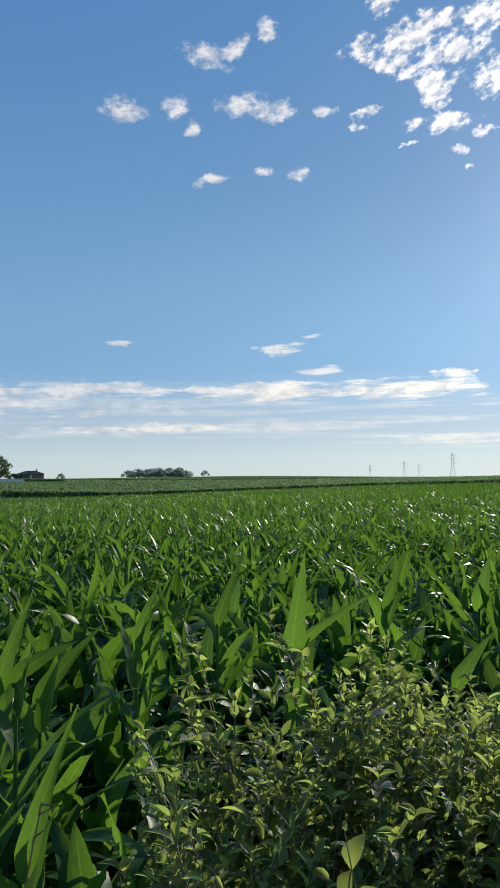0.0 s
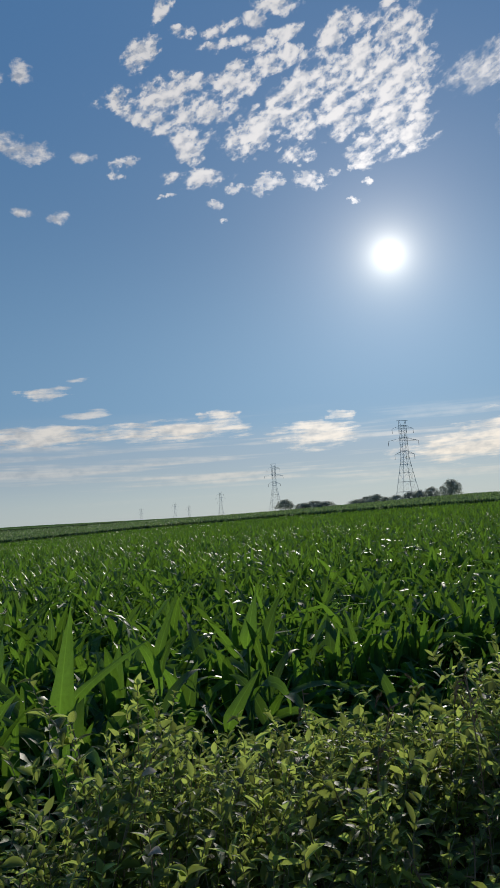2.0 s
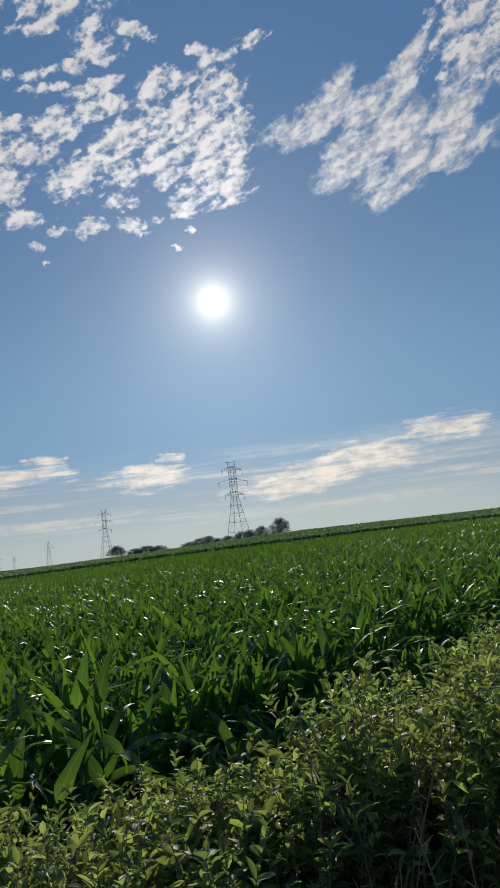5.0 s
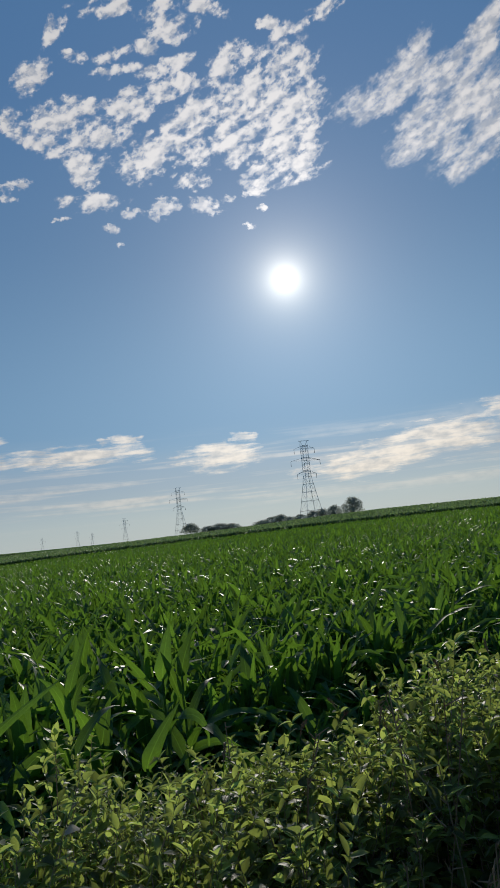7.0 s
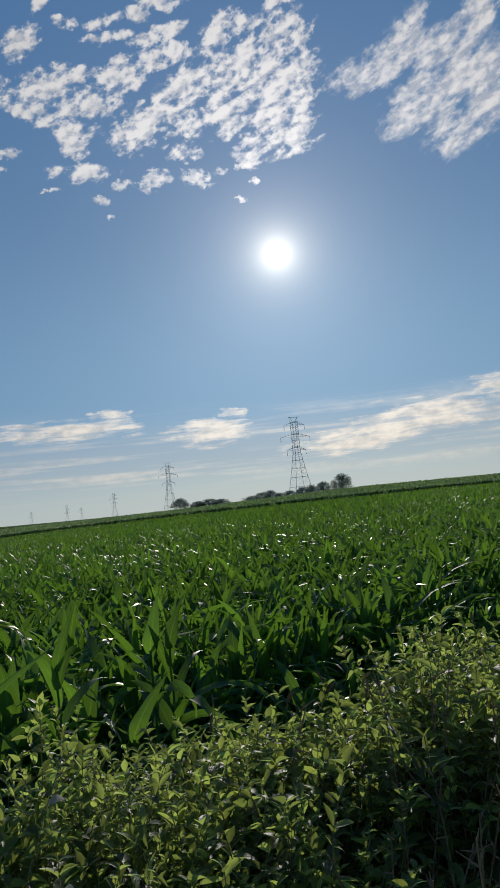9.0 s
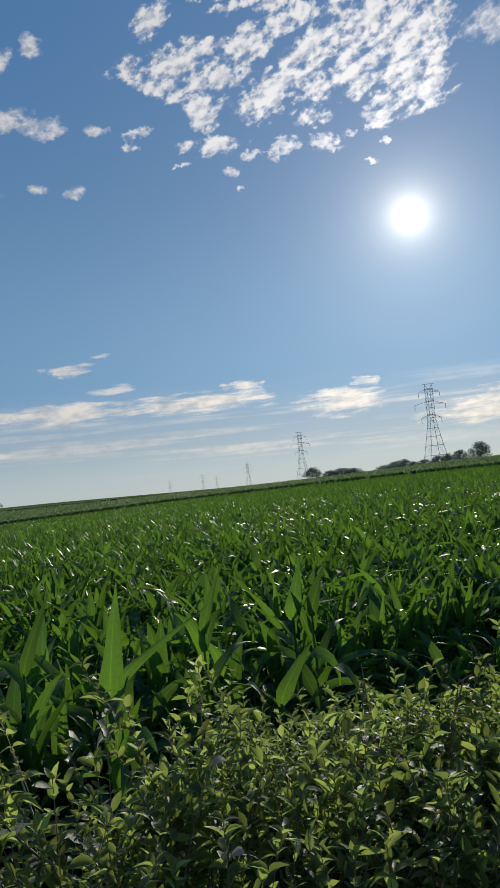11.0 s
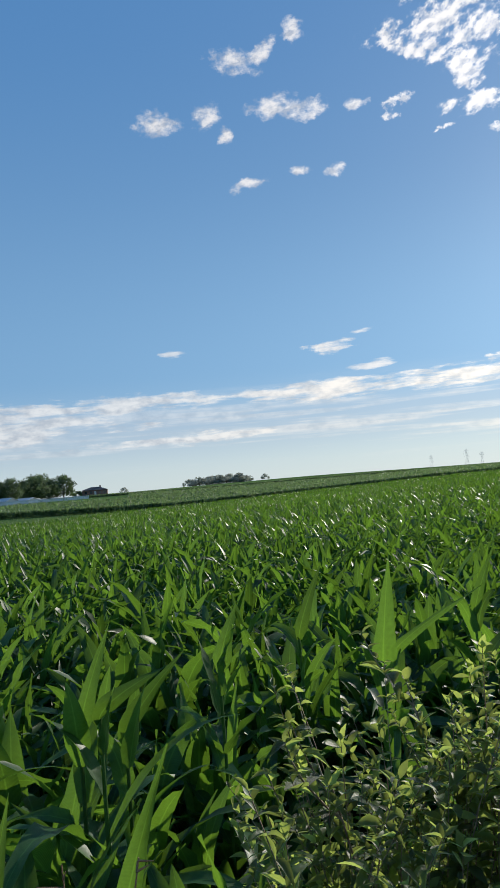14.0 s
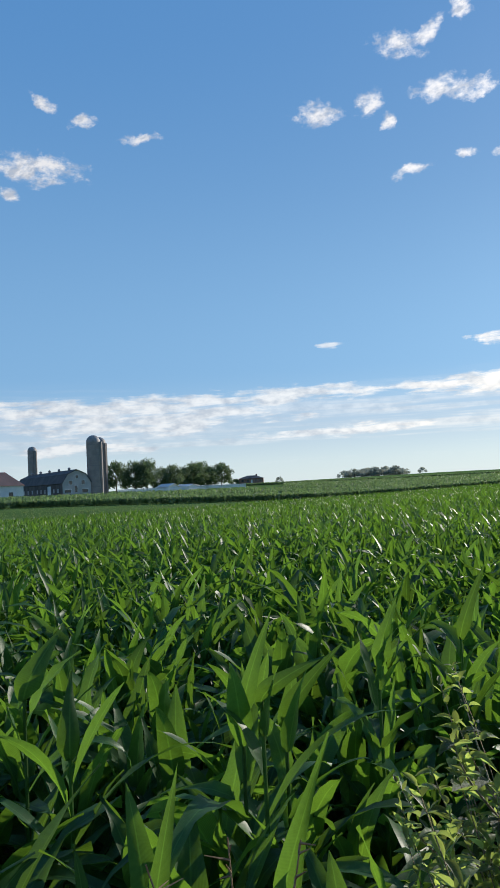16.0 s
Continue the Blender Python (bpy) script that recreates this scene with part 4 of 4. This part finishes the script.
def plant_tree(kinds, k, a, d, top_el, wide, natural_h, natural_w, turn, sink=0.0):
    """A tree in direction a at distance d, whose top shows at elevation top_el and whose crown is wide degrees broad."""
    base = at_ground(a, d, turn, sink)
    h = EYE + d * math.tan(radians(top_el)) - base.translation.z
    across = 2 * d * math.tan(radians(wide / 2)) / natural_w
    m = base @ Matrix.Diagonal((across, across, h / natural_h, 1))
    if kinds[k].name in placed:
        if kinds is ridge:
            m = m @ Matrix.Diagonal((*(1 / q for q in kinds[k].scale), 1))
        copy_thing(kinds[k], m)
    else:
        placed.add(kinds[k].name)
        kinds[k].matrix_basis = m


for i, (a, d, top, wide) in enumerate([
        (-26.7, 300, 2.40, 1.7), (-25.3, 292, 2.35, 1.7), (-24.4, 290, 2.45, 1.9), (-23.2, 305, 1.75, 1.5), (-22.4, 300, 1.8, 1.5), (-21.5, 315, 1.65, 1.4),
        (-20.8, 320, 1.85, 1.9), (-19.8, 330, 2.05, 2.2), (-18.7, 335, 1.75, 1.7), (-20.3, 345, 2.0, 2.0),
        (20.15, 540, 1.07, 1.1), (21.5, 600, 0.7, 1.0), (22.4, 600, 0.82, 1.3), (23.3, 600, 0.72, 1.1),
        (25.7, 540, 0.7, 1.2), (26.5, 530, 0.92, 1.2), (27.1, 520, 1.0, 1.0), (27.8, 500, 0.75, 0.9), (28.6, 480, 0.85, 0.9),
        (29.6, 350, 1.0, 0.9), (30.3, 345, 1.1, 0.9), (31.2, 340, 1.28, 1.0), (32.65, 330, 1.75, 1.4)]):
    if a < 0:
        plant_tree(oak, i % 4, a, d, top, wide, 12, 9.5, 67 * i)
    else:
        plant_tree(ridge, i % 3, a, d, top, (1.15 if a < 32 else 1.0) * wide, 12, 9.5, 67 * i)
tr = np.random.default_rng(5)
for i in range(20):
    a = -9.3 + 4.4 * i / 17 if i < 18 else (-3.48 if i == 18 else -14.22)
    top = 0.60 + 0.24 * tr.uniform() if i < 18 else (0.62 if i == 18 else 0.50)
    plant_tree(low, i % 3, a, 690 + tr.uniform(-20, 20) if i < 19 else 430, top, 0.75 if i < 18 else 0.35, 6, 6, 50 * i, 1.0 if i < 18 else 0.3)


# ---- farm ----
def silo(height, dia, label):
    ob = thing("silo", label, "silo", group="farm silos")
    bm = bmesh.new()
    bmesh.ops.create_cone(bm, cap_ends=True, segments=32, radius1=dia / 2, radius2=dia / 2, depth=height - dia / 2, matrix=Matrix.Translation((0, 0, (height - dia / 2) / 2)))
    part("wall", bm, CONCRETE, ob)
    for i in range(10):
        bm = bmesh.new()
        z = (i + 0.5) * (height - dia / 2) / 10
        bmesh.ops.create_cone(bm, cap_ends=True, segments=32, radius1=dia / 2 + 0.05, radius2=dia / 2 + 0.05, depth=0.12, matrix=Matrix.Translation((0, 0, z)))
        part("hoop", bm, DOME, ob)
    bm = bmesh.new()
    bmesh.ops.create_uvsphere(bm, u_segments=32, v_segments=12, radius=dia / 2 + 0.02, matrix=Matrix.Translation((0, 0, height - dia / 2)))
    bmesh.ops.delete(bm, geom=[v for v in bm.verts if v.co.z < height - dia / 2 - 0.05], context="VERTS")
    part("dome", bm, DOME, ob, "rounded metal dome")
    bm = bmesh.new()
    block(bm, -0.5, 0.5, -dia / 2 - 0.7, -dia / 2 + 0.1, 0, height - dia / 2)
    part("chute", bm, CONCRETE, ob)
    return ob


silo(21.2, 4.9, "tall grey concrete silo with metal dome").matrix_basis = at_ground(-28.3, 270, 100)
silo(21.4, 4.9, "tall grey concrete silo behind its twin").matrix_basis = at_ground(-27.85, 285, 80)
silo(22.0, 4.0, "slim grey concrete silo behind the barn").matrix_basis = at_ground(-32.74, 340, 60)


def barn(width, length, wall_h, top_h, knee, roof_mat, wall_mat, label, windows):
    """A barn whose gable stands at y = 0 and whose ridge runs along +y; knee is the gambrel's break (x share, height) or None."""
    ob = thing("barn", label, "barn", group="farm buildings")
    w2 = width / 2
    slope = [(-w2, wall_h)] + ([(-w2 * knee[0], knee[1])] if knee else []) + [(0, top_h)] + ([(w2 * knee[0], knee[1])] if knee else []) + [(w2, wall_h)]
    part("wall", prism([(-w2, -1.0)] + slope + [(w2, -1.0)][::1], length), wall_mat, ob)
    for (xa, za), (xb, zb) in zip(slope, slope[1:]):
        d = Vector((xb - xa, 0, zb - za)).normalized()
        n = Vector((-d.z, 0, d.x))
        a, b = Vector((xa, 0, za)) - d * 0.25, Vector((xb, 0, zb)) + d * 0.05
        out = [(p.x, p.z) for p in (a + n * 0.02, a + n * 0.22, b + n * 0.22, b + n * 0.02)]
        bm = prism(out, length + 0.8)
        bmesh.ops.translate(bm, verts=bm.verts, vec=(0, -0.4, 0))
        part("roof", bm, roof_mat, ob)
    for x, z, ww, hh in windows:
        bm = bmesh.new()
        block(bm, x - ww / 2, x + ww / 2, -0.06, 0.1, z, z + hh)
        pane = part("window", bm, GLASS, ob)
        bm = bmesh.new()
        for x0, x1, z0, z1 in ((x - ww / 2 - 0.12, x - ww / 2, z - 0.12, z + hh + 0.12), (x + ww / 2, x + ww / 2 + 0.12, z - 0.12, z + hh + 0.12),
                               (x - ww / 2, x + ww / 2, z + hh, z + hh + 0.12), (x - ww / 2, x + ww / 2, z - 0.12, z)):
            block(bm, x0, x1, -0.1, 0.05, z0, z1)
        part("window_frame", bm, WHITE, pane)
    return ob


big = barn(10.2, 62, 4.6, 9.0, (0.62, 7.6), SLATE, GREY, "weathered pale gambrel barn with a long dark roof",
           [(-3.2, 1.2, 2.2, 1.1), (-0.3, 1.2, 0.9, 2.4), (2.9, 1.2, 2.2, 1.1), (-2.2, 4.0, 1.2, 1.4), (2.2, 4.0, 1.2, 1.4), (0, 6.2, 0.9, 1.0)])
big.matrix_basis = at_ground(-29.6, 266, 48)


def vent(parent, y, z):
    bm = bmesh.new()
    block(bm, -0.35, 0.35, y - 0.35, y + 0.35, z - 0.2, z + 0.7)
    bmesh.ops.create_cone(bm, cap_ends=True, segments=4, radius1=0.7, radius2=0.05, depth=0.5, matrix=Matrix.Translation((0, y, z + 0.95)) @ Matrix.Rotation(0.785, 4, "Z"))
    part("roof_vent", bm, DOME, parent)


for y in (8, 20, 32, 44, 56):
    vent(big, y, 9.1)
# windows and a light door along the barn's long side
for y in (5, 10, 21, 26, 31, 38, 44, 50):
    bm = bmesh.new()
    block(bm, -5.22, -5.165, y - 0.8, y + 0.8, 1.3, 2.7)
    part("window", bm, GREY, big, "pale shuttered window")
bm = bmesh.new()
block(bm, -5.16, -5.08, 0.05, 61.9, -0.6, 4.5)
part("side_boarding", bm, DARK_WOOD, big, "dark weathered side boarding")
bm = bmesh.new()
block(bm, -5.24, -5.165, 13.5, 17.5, 0.0, 3.8)
part("barn_door", bm, WHITE, big, "pale sliding barn door")


def house(wide, deep, wall_h, top_h, label, wall_mat, roof_mat, name="house"):
    ob = thing(name, label, name)
    bm = bmesh.new()
    block(bm, -wide / 2, wide / 2, -deep / 2, deep / 2, -1, wall_h)
    part("wall", bm, wall_mat, ob)
    bm = bmesh.new()
    e, r = 0.5, deep / 2
    low_ring = [bm.verts.new(p) for p in ((-wide / 2 - e, -deep / 2 - e, wall_h), (wide / 2 + e, -deep / 2 - e, wall_h), (wide / 2 + e, deep / 2 + e, wall_h), (-wide / 2 - e, deep / 2 + e, wall_h))]
    tops = [bm.verts.new((-wide / 2 + r, 0, top_h)), bm.verts.new((wide / 2 - r, 0, top_h))]
    bm.faces.new(low_ring[::-1])
    bm.faces.new((low_ring[0], low_ring[1], tops[1], tops[0]))
    bm.faces.new((low_ring[2], low_ring[3], tops[0], tops[1]))
    bm.faces.new((low_ring[1], low_ring[2], tops[1]))
    bm.faces.new((low_ring[3], low_ring[0], tops[0]))
    roof = part("roof", bm, roof_mat, ob)
    if name == "house":
        bm = bmesh.new()
        block(bm, wide * 0.18, wide * 0.18 + 0.9, -0.4, 0.4, top_h - 1.2, top_h + 0.7)
        part("chimney", bm, BRICK, roof)
    for x in (-0.36, -0.14, 0.2, 0.38):
        bm = bmesh.new()
        block(bm, x * wide - 0.6, x * wide + 0.6, -deep / 2 - 0.05, -deep / 2 + 0.1, 1.0, 2.3)
        part("window", bm, GLASS, ob)
    bm = bmesh.new()
    block(bm, 0.02 * wide - 0.5, 0.02 * wide + 0.5, -deep / 2 - 0.06, -deep / 2 + 0.1, 0.1, 2.2)
    part("door", bm, WHITE, ob)
    return ob


house(13.5, 9, 2.9, 4.6, "low brick house with dark hipped roof", BRICK, SLATE).matrix_basis = at_ground(-16.4, 420, 14, -0.4)
house(30, 10, 4.2, 8.5, "white barn with a red-brown hipped roof", WHITE, RUST, "barn").matrix_basis = at_ground(-37.1, 238, 36)
plant_tree(oak, 1, -17.6, 425, 0.55, 0.9, 12, 9.5, 20)


def shed(wide, deep, wall_h, top_h, label):
    ob = thing("shed", label, "shed", group="farm buildings")
    bm = prism([(-deep / 2, -1), (deep / 2, -1), (deep / 2, wall_h), (0, top_h - 0.15), (-deep / 2, wall_h)], wide)
    part("wall", bm, WHITE, ob)
    for s_ in (-1, 1):
        out = [(s_ * (deep / 2 + 0.4), wall_h - 0.1), (s_ * (deep / 2 + 0.4), wall_h + 0.1), (0, top_h + 0.1), (0, top_h - 0.1)]
        bm = prism(out, wide + 0.6)
        bmesh.ops.translate(bm, verts=bm.verts, vec=(0, -0.3, 0))
        part("roof", bm, STEEL, ob)
    return ob


shed(6, 5, 1.5, 2.6, "low white shed with a shallow pale metal roof").matrix_basis = at_ground(-22.4, 272, 66)
shed(6.5, 5, 1.3, 2.1, "small white outbuilding with a grey roof").matrix_basis = at_ground(-20.9, 282, 70)


def paddock_fence(posts, gap):
    ob = thing("fence", "white board fence beside the farmyard", "fence")
    for i in range(posts):
        bm = bmesh.new()
        block(bm, i * gap - 0.1, i * gap + 0.1, -0.1, 0.1, -0.6, 1.5)
        part("post", bm, WHITE, ob)
    for z in (0.45, 0.85, 1.25):
        bm = bmesh.new()
        block(bm, 0, (posts - 1) * gap, -0.16, -0.1, z - 0.16, z + 0.16)
        part("rail", bm, WHITE, ob)
    return ob


paddock_fence(12, 2.4).matrix_basis = at_ground(-26.6, 262, 28)
paddock_fence(9, 2.4).matrix_basis = at_ground(-21.0, 268, 20)


# ---- dry stems among the green ----
def dry_stem(seed, tall, label):
    r = np.random.default_rng(seed)
    ob = thing("dry_weed", label, "dry weed", group="dry stems at the field edge")
    for j in range(4):
        bm = bmesh.new()
        p, d = Vector((r.normal(0, 0.02), r.normal(0, 0.02), 0)), Vector((r.normal(0, 0.05), r.normal(0, 0.05), 1)).normalized()
        for i in range(7):
            d = (d + Vector((r.normal(0, 0.06), r.normal(0, 0.06), -0.03 * i))).normalized()
            q = p + d * tall / 7
            beam(bm, p, q, 0.0022, 5, 0.0018)
            if i > 3:
                for _ in range(5):
                    t = p.lerp(q, r.uniform())
                    beam(bm, t, t + Vector((r.normal(0, 0.02), r.normal(0, 0.02), r.uniform(0, 0.03))), 0.003, 4, 0.001)
            p = q
        part("stem", bm, DRY, ob)
    return ob


for i, (a, d, tall) in enumerate(((-17.5, 1.6, 1.12), (-19.0, 1.65, 1.06), (32.0, 1.75, 1.18), (35.5, 1.8, 1.22), (29.0, 1.7, 1.1), (-20.9, 1.6, 1.28), (34.0, 2.2, 1.5), (38.5, 2.4, 1.45), (45.0, 1.9, 1.3), (24.0, 2.4, 1.40))):
    x, y = polar(a, d)
    dry_stem(80 + i, tall, "brown dried weed stems with seed heads").matrix_basis = pose(x, y, 0, 0, 0, 70 * i)


# ---- foxtail grass and withered leaves among the weeds ----
def foxtail(seed, tall, reach, label):
    """A thin arching stalk with a drooping seed head and two narrow blades."""
    r = np.random.default_rng(seed)
    ob = thing("foxtail_grass", label, "grass", group="grass stalks among the weeds")

    def at(q):
        return Vector((reach * q ** 3, 0.02 * math.sin(3 * q), tall * (q - 0.16 * q ** 5)))

    bm = bmesh.new()
    for i in range(12):
        beam(bm, at(i / 13), at((i + 1) / 13), 0.0022 - 0.0001 * i, 5, 0.0021 - 0.0001 * i)
    part("stem", bm, STALK, ob)
    bm = bmesh.new()
    tip = at(12 / 13)
    way = (at(1.0) - at(12 / 13)).normalized()
    for i in range(70):
        q = i / 70
        p = tip + way * 0.075 * q + Vector((0, 0, -0.03 * q * q))
        out = Vector((r.normal(0, 1), r.normal(0, 1), r.normal(0, 1))).normalized()
        beam(bm, p, p + out * 0.009 * math.sin(math.pi * (0.1 + 0.85 * q)) + way * 0.008, 0.0014, 3, 0.0003)
    part("seed_head", bm, DRY, ob, "bristly straw-coloured seed head")
    for k in range(2):
        v, f, uv = leaf_arrays(r.uniform(0.22, 0.34), 0.012, r.uniform(15, 30), r.uniform(70, 120), 8, 0.3, 20)
        part("leaf", mesh_of("leaf", turned(v, r.uniform(0, 6.28), tall * (0.45 + 0.2 * k)), f, WEED, uv), WEED, ob)
    return ob


for i, (a, d, el_top, reach) in enumerate(((27.6, 2.5, -11.6, 0.10), (30.3, 2.7, -11.2, -0.07), (25.2, 2.4, -12.4, 0.06), (37.8, 2.6, -8.6, -0.09), (31.8, 2.3, -12.2, 0.05), (20.6, 2.2, -13.6, 0.08), (41.0, 2.7, -8.0, 0.06))):
    x, y = polar(a, d)
    foxtail(120 + i, (EYE + d * math.tan(radians(el_top))) / 0.86, reach, "thin green foxtail grass with a drooping seed head").matrix_basis = pose(x, y, 0, 0, 0, 25 * i - 60)


def withered_leaf(seed, length, x, y, z):
    """A pale curled leaf caught in the weeds."""
    r = np.random.default_rng(seed)
    v, f, uv = weed_leaf(r, length, 0.32, 7)
    me = mesh_of("withered_leaf", v, f, PALE_LEAF, uv)
    ob = tagged(new("withered_leaf", me), "pale withered leaf caught among the green weeds", "leaf", group="withered leaves in the weeds")
    ob.matrix_basis = pose(x, y, z, r.uniform(-30, 30), r.uniform(-50, -20), r.uniform(0, 360))


for i, (a, e, d, length) in enumerate(((10.6, -21.9, 1.28, 0.028), (10.2, -16.9, 1.62, 0.034))):
    x, y = polar(a, d)
    withered_leaf(140 + i, length, x, y, EYE + d * math.tan(radians(e)))
